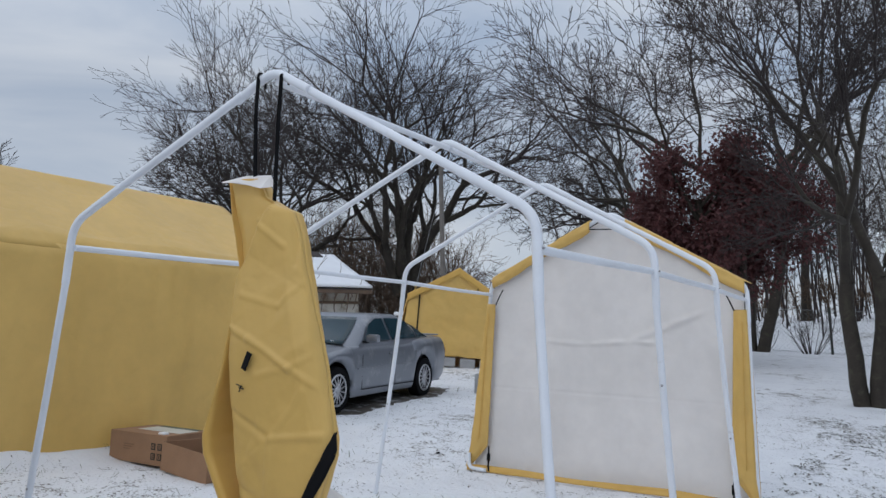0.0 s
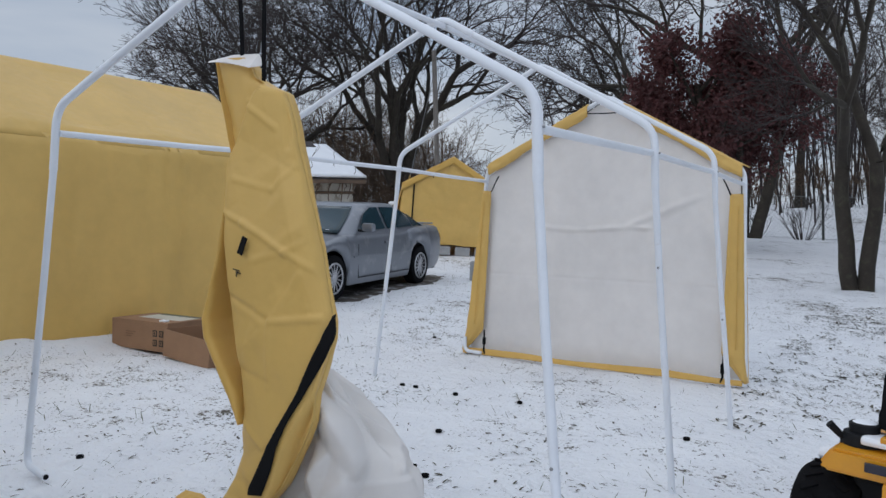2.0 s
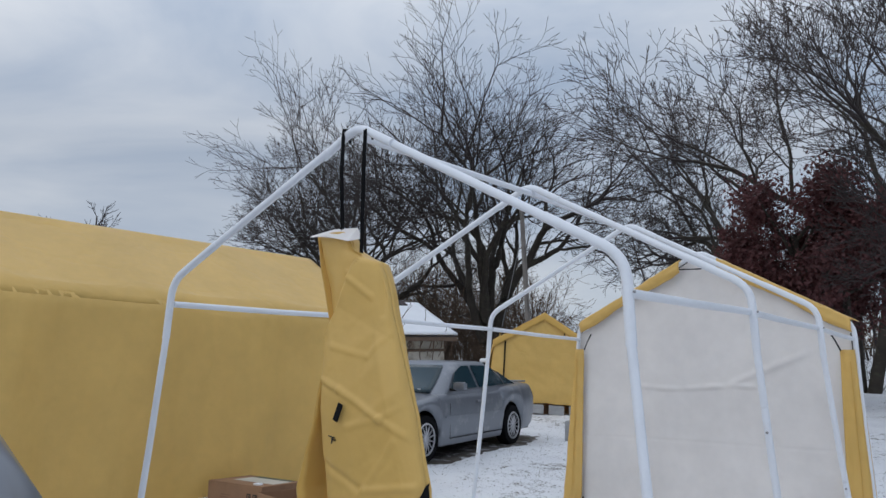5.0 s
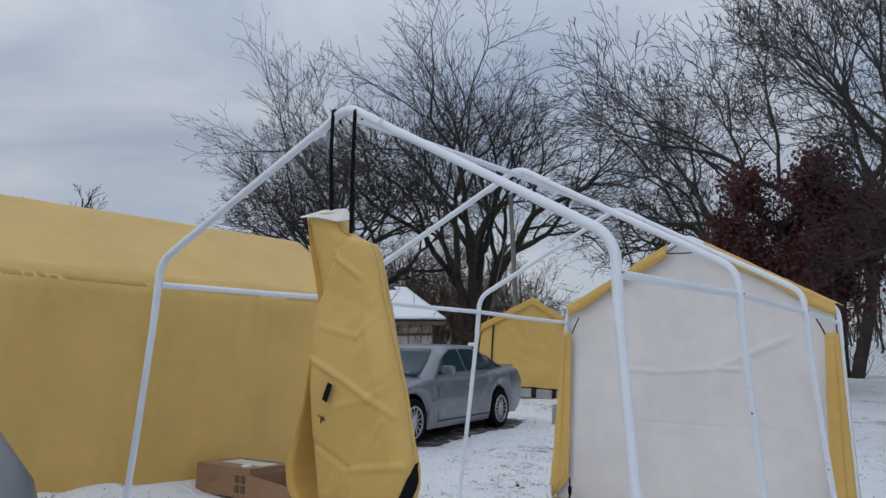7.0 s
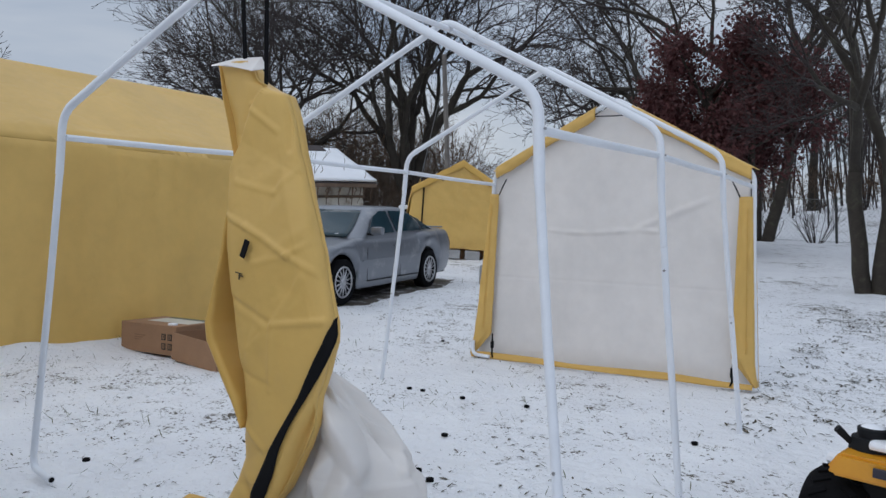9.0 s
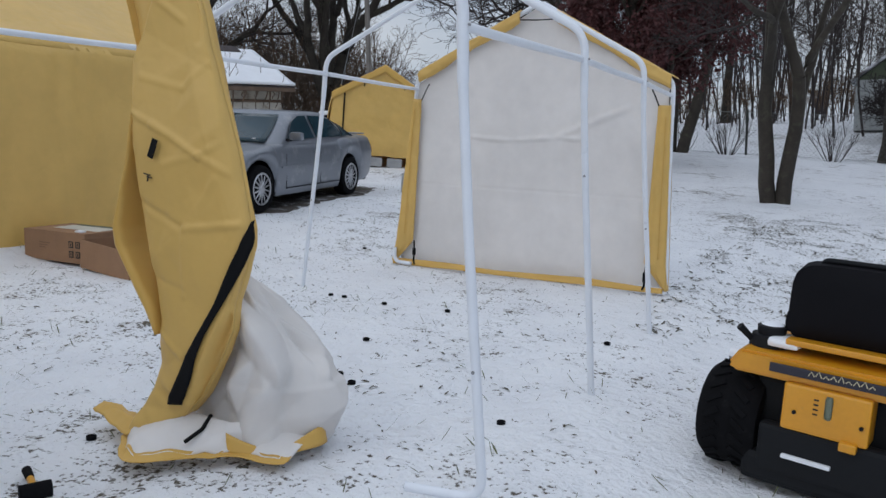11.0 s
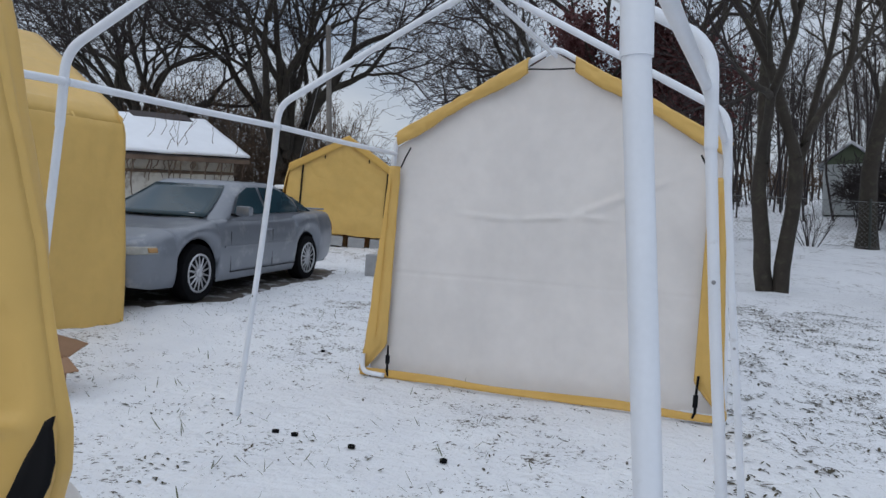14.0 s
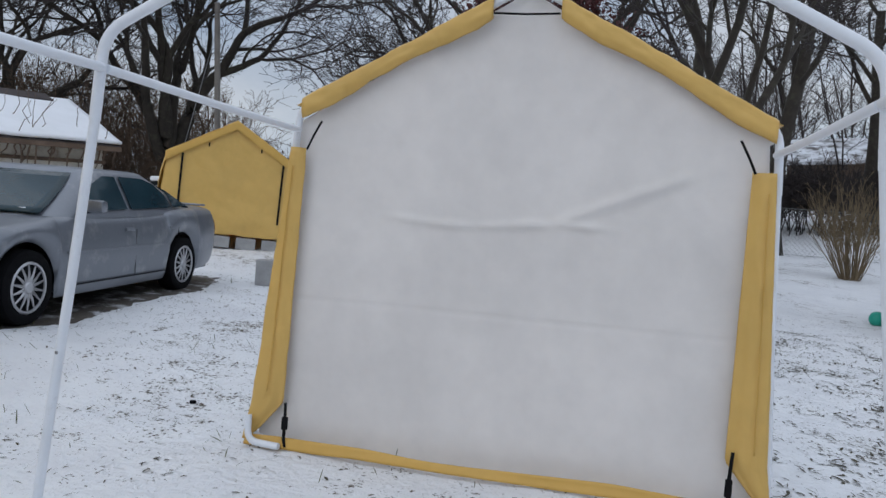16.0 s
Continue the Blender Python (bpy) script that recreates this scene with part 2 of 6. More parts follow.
M_PLAQUE = surface("navy_badge", (0.02, 0.018, 0.03), rough=0.4, vary=0.1)
M_CREAM = surface("cream_print", (0.62, 0.55, 0.36), rough=0.5, vary=0.05)
M_TEAL = surface("teal_plastic", (0.01, 0.33, 0.24), rough=0.45, vary=0.1)
M_WALL = surface("peeling_white_wall", (0.55, 0.53, 0.48), rough=0.85, vary=0.15, scale=1.5, fine=14, bump=0.3, depth=0.02, dirt=(0.20, 0.15, 0.10), dirt_at=0.60)
M_EAVE = surface("weathered_eave", (0.13, 0.09, 0.065), rough=0.9, vary=0.4, scale=3, fine=22, bump=0.5, depth=0.02)
M_ROOFDARK = surface("dark_shingle", (0.06, 0.05, 0.05), rough=0.9, vary=0.3, scale=3, fine=22, bump=0.4, depth=0.01)
M_SIDING = surface("pale_siding", (0.50, 0.52, 0.52), rough=0.7, vary=0.08, scale=1, fine=20, bump=0.1)
M_SHED = surface("grey_shed_wall", (0.40, 0.42, 0.42), rough=0.7, vary=0.1, scale=1, fine=20, bump=0.1)
M_PATCHY = surface("patchy_roof_snow", (0.62, 0.64, 0.68), rough=0.8, vary=0.1, scale=0.9, fine=14, bump=0.4, depth=0.03, dirt=(0.07, 0.06, 0.055), dirt_at=0.53)
M_GREEN = surface("dull_green_gable", (0.09, 0.11, 0.07), rough=0.8, vary=0.15, scale=1, fine=20, bump=0.1)
M_BROWN = surface("brown_house_wall", (0.14, 0.11, 0.09), rough=0.85, vary=0.2, scale=1, fine=20, bump=0.2)
M_BLOCK = surface("concrete_block", (0.33, 0.33, 0.33), rough=0.9, vary=0.2, scale=6, fine=70, bump=0.5, depth=0.006)
M_POLE = surface("grey_pole_wood", (0.22, 0.20, 0.18), rough=0.9, vary=0.25, scale=2, fine=30, bump=0.3)
M_FENCE = surface("galvanised_wire", (0.20, 0.21, 0.21), rough=0.6, metal=0.5, vary=0.15, bump=0.0)
M_POST = surface("dark_fence_post", (0.035, 0.04, 0.035), rough=0.7, vary=0.2, bump=0.1)

# ---- building helpers ----
def mesh_np(name, verts, faces, smooth=True):
    """A mesh from arrays of corners and of equal-sided faces."""
    verts, faces = np.asarray(verts, dtype=np.float32), np.asarray(faces, dtype=np.int32)
    me = bpy.data.meshes.new(name)
    k = faces.shape[1]
    me.vertices.add(len(verts))
    me.vertices.foreach_set("co", verts.ravel())
    me.loops.add(faces.size)
    me.loops.foreach_set("vertex_index", faces.ravel())
    me.polygons.add(len(faces))
    me.polygons.foreach_set("loop_start", np.arange(0, faces.size, k, dtype=np.int32))
    me.polygons.foreach_set("use_smooth", np.full(len(faces), smooth))
    me.update(calc_edges=True)
    me.validate()
    return me


def put_mesh(name, me, material, parent=None, label=""):
    me.materials.append(material)
    ob = new(name, me)
    ob.parent = parent
    return tagged(ob, label)


def part(name, bm, material, parent, label="", smooth=False):
    """Links a bmesh as one mesh object under a thing or a part."""
    me = bpy.data.meshes.new(name)
    bmesh.ops.recalc_face_normals(bm, faces=bm.faces)
    bm.to_mesh(me)
    bm.free()
    if smooth:
        me.polygons.foreach_set("use_smooth", np.ones(len(me.polygons), dtype=bool))
        me.set_sharp_from_angle(angle=radians(40))
    return put_mesh(name, me, material, parent, label)


def thing(name, m, label, category, group="", kind=""):
    ob = new(name)
    ob.empty_display_size = 0.1
    ob.matrix_world = m
    return tagged(ob, label, category, group, kind)


def box(bm, x0, x1, y0, y1, z0, z1, bevel=0.0, m=None):
    r = bmesh.ops.create_cube(bm, size=1)["verts"]
    for v in r:
        v.co = Vector(((x0 + x1) / 2 + v.co.x * (x1 - x0), (y0 + y1) / 2 + v.co.y * (y1 - y0), (z0 + z1) / 2 + v.co.z * (z1 - z0)))
    if bevel:
        edges = {e for v in r for e in v.link_edges}
        r = bmesh.ops.bevel(bm, geom=list(edges), offset=bevel, segments=2, affect="EDGES", profile=0.6)["verts"]
    if m is not None:
        bmesh.ops.transform(bm, matrix=m, verts=list({v for v in r}))
    return bm


def boxm(*a, **k):
    return box(bmesh.new(), *a, **k)


def rounded(points, radius, steps=6):
    """A polyline with its inner corners rounded."""
    pts = [Vector(p) for p in points]
    out = [pts[0]]
    for a, b, c in zip(pts, pts[1:], pts[2:]):
        u, v = (a - b).normalized(), (c - b).normalized()
        cut = min(radius / max(math.tan(u.angle(v) / 2), 0.05), (a - b).length * 0.49, (c - b).length * 0.49)
        p, q = b + u * cut, b + v * cut
        out += [(p.lerp(b, s / steps)).lerp(b.lerp(q, s / steps), s / steps) for s in range(steps + 1)]
    return out + [pts[-1]]


def tube(bm, pts, r, sides=12, cap=True, squash=1.0):
    """A pipe along points; r is one radius or one for each point."""
    pts = [Vector(p) for p in pts]
    rs = r if isinstance(r, (list, tuple)) else [r] * len(pts)
    rings, ref = [], None
    for i, p in enumerate(pts):
        d = (pts[min(i + 1, len(pts) - 1)] - pts[max(i - 1, 0)]).normalized()
        if ref is None:
            ref = d.orthogonal().normalized()
        ref = (ref - d * ref.dot(d)).normalized()
        other = d.cross(ref)
        rings.append([bm.verts.new(p + (ref * math.cos(a) + other * math.sin(a) * squash) * rs[i]) for a in (2 * math.pi * k / sides for k in range(sides))])
    for a, b in zip(rings, rings[1:]):
        for k in range(sides):
            bm.faces.new((a[k], a[(k + 1) % sides], b[(k + 1) % sides], b[k]))
    if cap:
        bm.faces.new(rings[0])
        bm.faces.new(rings[-1])
    return bm


def tubem(*a, **k):
    return tube(bmesh.new(), *a, **k)


def slab(bm, outline, depth):
    """A flat outline (counter-clockwise) drawn out along the vector depth."""
    a = [bm.verts.new(p) for p in outline]
    b = [bm.verts.new(Vector(p) + Vector(depth)) for p in outline]
    bm.faces.new(a)
    bm.faces.new(b[::-1])
    for i in range(len(a)):
        j = (i + 1) % len(a)
        bm.faces.new((a[j], a[i], b[i], b[j]))
    return bm


def grid(nu, nv, f):
    """A sheet of nu x nv cells from f(u, v) -> place."""
    v = [f(i / nu, j / nv) for j in range(nv + 1) for i in range(nu + 1)]
    w = nu + 1
    q = [(j * w + i, j * w + i + 1, (j + 1) * w + i + 1, (j + 1) * w + i) for j in range(nv) for i in range(nu)]
    return mesh_np("sheet", v, q)


def sheet(name, nu, nv, f, material, parent, label="", thick=0.004):
    ob = put_mesh(name, grid(nu, nv, f), material, parent, label)
    if thick:
        so = ob.modifiers.new("thickness", "SOLIDIFY")
        so.thickness, so.offset = thick, 0
    return ob


def smooth01(a, b, x):
    t = min(max((x - a) / (b - a), 0.0), 1.0)
    return t * t * (3 - 2 * t)


def facets(u, v, seed):
    """Random heights on a unit lattice, joined by flat triangles: the planes of a stiff crumpled sheet. -1 to 1."""
    i, j = math.floor(u), math.floor(v)
    f, g = u - i, v - j

    def h(a, b):
        return 1.6 * noise.noise(Vector((a * 1.37 + 0.31, b * 1.71 + 0.77, seed * 3.3 + 0.5)))
    if (i + j) % 2:
        if f > g:
            return h(i, j) * (1 - f) + h(i + 1, j) * (f - g) + h(i + 1, j + 1) * g
        return h(i, j) * (1 - g) + h(i, j + 1) * (g - f) + h(i + 1, j + 1) * f
    if f + g < 1:
        return h(i, j) * (1 - f - g) + h(i + 1, j) * f + h(i, j + 1) * g
    return h(i + 1, j + 1) * (f + g - 1) + h(i + 1, j) * (1 - g) + h(i, j + 1) * (1 - f)


def n3(x, y, z=0.0):
    return noise.noise(Vector((x, y, z)))


# ---- ground: one sheet in the plot's own plane, level again farther out ----
SLOPE = ((4.0, 0.0), (6.6, 0.105), (9.3, 0.205), (11.6, 0.25), (13.7, 0.50), (15.6, 0.66), (20.0, 1.05), (24.0, 1.15), (40.0, 1.5))


def rise(x, y):
    """The ground over the shelter's floor plane: a dip at the front, a slow rise behind the car and the fence."""
    d = math.hypot(x, y)
    p = -0.45 * x + 0.89 * y
    near = (-0.018 + 0.016 * min(max(x, -2.5), 1.4) - 0.055 * smooth01(1.5, 2.2, x)) * (1 - smooth01(3, 7, p)) - 0.045 * (1 - smooth01(-0.9, 1.0, y)) * (1 - smooth01(-1.8, 1.6, x))
    for (a, za), (b, zb) in zip(SLOPE, SLOPE[1:]):
        if p > a:
            near += (zb - za) * smooth01(a, b, p)
    far = 0.06 * x + 0.03 * y + 0.45 + 0.028 * min(max(d - 21, 0), 55) * smooth01(-30, 10, y)
    # a bank behind the fence
    far += 0.55 * smooth01(25.5, 32, y) * smooth01(-14, -5, x)
    b = smooth01(24, 33, d)
    return near * (1 - b) + far * b


def snow_z(x, y):
    """The snow's surface: small lumps near by, a bank along the big shelter's wall."""
    z = rise(x, y)
    if -13 < x < 9 and -6 < y < 17:
        z += 0.024 * n3(x * 1.3, y * 1.3) + 0.015 * n3(x * 4.1, y * 4.1, 3) + 0.009 * n3(x * 9, y * 9, 7) - 0.016
        bank = math.exp(-((x + 4.45) / 0.28) ** 2) * smooth01(-1.8, -0.5, y) * (1 - smooth01(3.0, 3.9, y))
        z += bank * (0.13 + 0.06 * n3(x * 2, y * 2.3, 5)) * (1 - 0.45 * math.exp(-((y - 2.0) / 0.5) ** 2))
        berm = math.exp(-((y - 4.95 - 0.12 * (x + 3.5)) / 0.35) ** 2) * smooth01(-4.6, -4.0, x) * (1 - smooth01(-3.2, -2.2, x))
        z += berm * 0.05
    return z


def axis(lo, hi, step, reach):
    mid = np.arange(lo, hi, step)
    out = [step]
    while sum(out) < reach:
        out.append(out[-1] * 1.28)
    c = np.cumsum(out)
    return np.concatenate([lo - c[::-1], mid, mid[-1] + c])


def at_ground(x, y, up=0.0):
    """The world place over the plan point (x, y) of the plot, up metres above the ground there."""
    p = TILT @ Vector((x, y, rise(x, y)))
    return p + Vector((0, 0, up))


def build_ground():
    xs, ys = axis(-9, 6, 0.09, 700), axis(-3.5, 13, 0.09, 700)
    v = np.array([TILT @ Vector((x, y, snow_z(x, y))) for y in ys for x in xs])
    w, h = len(xs), len(ys)
    i, j = np.meshgrid(np.arange(w - 1), np.arange(h - 1))
    a = (j * w + i).ravel()
    ob = put_mesh("ground", mesh_np("ground", v, np.stack([a, a + 1, a + w + 1, a + w], 1)), M_SNOW)
    tagged(ob, "thin trodden snow over grass with scattered leaf litter", "ground", kind="structure")


build_ground()

# ---- the open shelter frame with its end panel ----
RIBS = (-0.49, 0.965, 2.405, 3.90)
SKEW = ((-0.045, 0.066), (-0.015, 0.035), (0.0, 0.07), (0.0, 0.0))
FEET = ((-1.487, 1.412), (-1.45, 1.42), (-1.414, 1.440), (-1.35, 1.31))
APEX_X = (0.0, 0.0, 0.0, 0.01)
EAVES = ((-1.291, 1.251), (-1.267, 1.258), (-1.243, 1.258), (-1.205, 1.225))
# how far each rib stands off the floor plane, by side
LIFT = ((-0.040, -0.072), (0.003, -0.022), (0.016, -0.003), (0.010, 0.004))
EAVE_Z, CORNER_Z, APEX_Z, PIPE_R = 1.682, 1.805, 2.458, 0.0185


def shelter_frame():
    root = thing("shelter_frame", TILT.copy(), "white powder-coated tube frame of a peaked garden shelter", "shelter frame")
    for k, (yc, (fl, fr), (el, er)) in enumerate(zip(RIBS, FEET, EAVES)):
        mid = sum(LIFT[k]) / 2
        peak = APEX_Z + mid + (0.01 if k == 3 else 0)
        for s, fx, ex, up, y in ((-1, fl, -el, LIFT[k][0], yc + SKEW[k][0]), (1, fr, er, LIFT[k][1], yc + SKEW[k][1])):
            corner = CORNER_Z + up
            top = Vector((s * ex, y, 1.56 + up))
            foot = Vector((fx, y, rise(fx, y)))
            bow = foot.lerp(top, 0.62) - Vector((s * 0.005, 0, 0))
            if k in (0, 3):
                pts = rounded([top, bow, foot + Vector((0, 0, 0.03)), (fx - s * 0.27, y - (0.02 if k else 0.06), foot.z + 0.035)], 0.075)
            else:
                pts = [top, top.lerp(bow, 0.5), bow, bow.lerp(foot, 0.5), foot - Vector((0, 0, 0.03))]
            leg = part("leg", tubem(pts, PIPE_R * 0.94, 14), M_PIPE, root, smooth=True)
            if k == 0:
                # a black disc on the capped tube stands for the shade in its bore
                e = pts[-1]
                d = (e - pts[-2]).normalized()
                part("bore_shade_disc", tubem([e - d * 0.001, e + d * 0.0015], PIPE_R * 0.72, 12), M_BLACK, leg, smooth=True)
            for f in ((0.32,), (0.71,), (0.45,), ())[k]:
                c = foot.lerp(top, f) - Vector((s * 0.004, 0, 0))
                nut = part("bolt", tubem([c + Vector((0, -0.0185, 0)), c + Vector((0, -0.0165, 0))], 0.0065, 10), M_STEEL, leg, smooth=True)
                part("bolt_head", tubem([c + Vector((0, -0.0165, 0)), c + Vector((0, -0.0205, 0))], 0.0035, 8), M_STEEL, nut, smooth=True)
            cx = ex - 0.012
            bend = rounded([(s * ex + (fx - s * ex) * 0.038, y, 1.50 + up), (s * cx, y, corner), (s * 0.93, yc + (y - yc) * 0.75, corner + (peak - corner) * (cx - 0.93) / cx)], 0.16)
            part("corner_bend", tubem(bend, PIPE_R * 1.06, 14), M_PIPE, root, smooth=True)
            raf = [(s * 0.96, yc + (y - yc) * 0.77, corner + (peak - corner) * (cx - 0.96) / cx), (s * 0.17 + APEX_X[k], yc + (y - yc) * 0.12, corner + (peak - corner) * (1.205 - 0.17) / 1.205)]
            part("rafter", tubem(raf, PIPE_R * 0.97, 14), M_PIPE, root, smooth=True)
        corner = CORNER_Z + mid
        zz = corner + (peak - corner) * (1.205 - 0.21) / 1.205
        part("apex_bend", tubem(rounded([(APEX_X[k] - 0.21, yc, zz), (APEX_X[k], yc, peak), (APEX_X[k] + 0.21, yc, zz)], 0.14), PIPE_R * 1.06, 14), M_PIPE, root, smooth=True)
    for k in range(3):
        a, b = RIBS[k], RIBS[k + 1]
        for side, s in ((0, -1), (1, 1)):
            xa, xb = EAVES[k][side] - s * 0.02, EAVES[k + 1][side] - s * 0.02
            za, zb = EAVE_Z + LIFT[k][side], EAVE_Z + LIFT[k + 1][side]
            part("side_rail", tubem([(xa, a + SKEW[k][side] + 0.012, za), ((xa + xb) / 2, (a + b) / 2, (za + zb) / 2 - 0.004), (xb, b + SKEW[k + 1][side] - 0.012, zb)], PIPE_R * 0.9, 12), M_PIPE, root, smooth=True)
        za, zb = 2.405 + sum(LIFT[k]) / 2, 2.405 + sum(LIFT[k + 1]) / 2
        part("ridge_rail", tubem([(0.02, a + 0.012, za), (0.02, b - 0.012, zb)], PIPE_R * 0.88, 12), M_PIPE, root, smooth=True)
    for k, y in enumerate(RIBS):
        for side in (0, 1):
            xe, ze = EAVES[k][side], EAVE_Z + LIFT[k][side]
            part("rail_bolt", tubem([(xe - 0.022, y + SKEW[k][side], ze), (xe + 0.022, y + SKEW[k][side], ze)], 0.005, 8), M_STEEL, root, smooth=True)


shelter_frame()


def wobble(a, b, amp, seed):
    return amp * (n3(a * 3.1, b * 3.1, seed) + 0.5 * n3(a * 8, b * 8, seed + 4))


def roof_line(x, inset=0.0):
    return CORNER_Z + (APEX_Z - CORNER_Z) * (1.205 - abs(x)) / 1.205 - inset


def settle(p):
    """Lets the lower part of the end wall follow the ground, which falls to one side."""
    x, y, z = p
    return (x, y, z + (0.016 * x - 0.020) * max(1 - z / 1.8, 0) + 0.008 * min(max(z, 0) / 1.8, 1))


def laid(f):
    return lambda u, v: settle(f(u, v))


def end_panel():
    root = thing("end_panel", TILT.copy(), "white-lined end wall of the shelter with folded yellow tarp edges", "tarp wall")
    Y = RIBS[3] + 0.035

    def wall(u, v):
        half_b, half_t = 1.30, 1.18
        zl = v
        s = 2 * u - 1
        # the sheet follows the leg up to the eave and the roof above it
        if zl < 0.7:
            z = zl / 0.7 * 1.74
            x = s * (half_b + (half_t - half_b) * zl / 0.7) - (0.025 if s < 0 else 0)
        else:
            f = (zl - 0.7) / 0.3
            half = 1.18 * (1 - f) + 0.02
            x = s * half
            z = 1.74 + f * (2.43 - 1.74)
        z = max(z, 0.012)
        y = Y + 0.03 * math.sin(math.pi * u) + 0.012 * n3(x * 1.1, z * 1.1, 2)
        crease = math.exp(-((z - 1.27 - 0.02 * math.sin(x * 5)) / 0.018) ** 2) * (1 - smooth01(0.35, 0.6, x)) * smooth01(-0.75, -0.5, x)
        crease2 = math.exp(-((z - 1.27 - 0.42 * (x - 0.15)) / 0.03) ** 2) * smooth01(0.15, 0.3, x) * (1 - smooth01(0.7, 0.95, x))
        y -= 0.030 * crease * (0.5 + n3(x * 7, 1)) + 0.022 * crease2
        y += 0.004 * math.exp(-((z - 0.80) / 0.010) ** 2)
        return (x, y, z)

    sheet("liner", 110, 180, laid(wall), M_LINER, root, thick=0.003)
    yf = RIBS[3] - 0.030

    def side_flap(s):
        def f(u, v):
            z = 0.03 + v * (1.595 - 0.03)
            if s < 0:
                xo = -(1.385 + (1.225 - 1.385) * v)
                xi = -(1.145 - 0.01 * v) - 0.02 * (1 - v)
            else:
                xo = 1.325 + (1.225 - 1.325) * v
                xi = 1.105 + 0.005 * v
            if v < 0.14:
                xi += (xo - xi) * (0.14 - v) / 0.14 * 0.85
            x = xo + (xi - xo) * u
            y = yf - 0.012 * math.sin(math.pi * min(u * 1.25, 1)) + wobble(u, v * 4, 0.010, 9 + s) + 0.055 * max(u - 0.72, 0)
            if u < 0.12:
                y += (0.12 - u) / 0.12 * 0.07
            return (x, y, z + wobble(x, v, 0.006, 3))
        return f

    for s in (-1, 1):
        sheet("side_flap", 16, 60, laid(side_flap(s)), M_TARP, root, "yellow tarp edge folded round the leg")

        def seam(u, v, s=s):
            z = 0.30 + v * 1.2
            x = s * (1.225 - 0.04 * v * (1 if s > 0 else 1.3)) - (0.02 if s < 0 else 0)
            return (x + (u - 0.5) * 0.006, yf - 0.022 + wobble(0.5, v * 4, 0.010, 9 + s), z)
        sheet("seam", 1, 40, laid(seam), M_TARP_HEM_SHADE, root, thick=0.003)

        def roof_flap(u, v, s=s):
            x = s * ((1.20 if s > 0 else 1.17) - v * (1.03 if s > 0 else 1.0))
            z = roof_line(x) + (0.028 + 0.006 * v if s > 0 else 0.03) - max(u - 0.2, 0) * 1.25 * (0.105 + 0.012 * math.sin(v * 9)) + wobble(v * 3, u, 0.008, 20 + s)
            y = yf - 0.010 * math.sin(math.pi * u) + 0.05 * max(u - 0.75, 0) + wobble(v * 4, u, 0.008, 30 + s)
            if u < 0.2:
                y += (0.2 - u) / 0.2 * 0.07
            return (x, y, z)
        sheet("roof_flap", 12, 50, laid(roof_flap), M_TARP, root, "yellow tarp edge folded over the roof tube")

        def roof_wrap(u, v, s=s):
            x = s * (1.23 - v * 1.06)
            return (x, yf + 0.062 + u * 0.11, roof_line(x) + 0.031 + 0.004 * u + wobble(v * 3, u, 0.006, 41))
        sheet("roof_wrap", 4, 40, laid(roof_wrap), M_TARP, root)
        part("bungee_cord", tubem([settle(q) for q in ((s * 1.045, yf - 0.012, 1.735), (s * 1.085, yf - 0.014, 1.66), (s * 1.12, yf - 0.012, 1.585))], 0.006, 8), M_BLACK, root, smooth=True)
        zc = 0.30 if s > 0 else 0.25
        cord = part("bungee_cord", tubem([settle(q) for q in ((s * 1.135, yf - 0.014, zc), (s * 1.128, yf - 0.02, zc * 0.55), (s * 1.13, yf - 0.02, 0.06), (s * 1.115, yf - 0.03, 0.02))], [0.008, 0.009, 0.010, 0.007], 8), M_BLACK, root, smooth=True)
        part("cord_hook", boxm(s * 1.128 - 0.016, s * 1.128 + 0.016, yf - 0.033, yf - 0.012, zc * 0.30, zc * 0.58, 0.006), M_BLACK, cord)
    for s, xo in ((-1, 1.335),):
        pts = rounded([(s * xo, yf - 0.040, 0.17), (s * (xo - 0.01), yf - 0.055, 0.035), (s * (xo - 0.20), yf - 0.065, 0.030)], 0.07, 6)
        part("foot_tube", tubem([settle(q) for q in pts], 0.019, 12), M_PIPE, root, "white bent tube end at the foot of the leg", smooth=True)
    part("bungee_cord", tubem([settle(q) for q in ((-0.165, yf - 0.01, 2.31), (0, yf - 0.012, 2.305), (0.165, yf - 0.01, 2.31))], 0.0055, 8), M_BLACK, root, smooth=True)

    def hem(u, v):
        x = -1.36 + u * 2.65
        z = 0.008 + v * (0.052 + 0.008 * math.sin(u * 11)) + 0.008 * n3(u * 6, 2)
        return (x, yf - 0.012 - 0.02 * (1 - v) + 0.012 * n3(u * 9, v), z)
    sheet("hem", 60, 4, laid(hem), M_TARP_HEM_SHADE, root, "yellow hem lying on the snow")


end_panel()


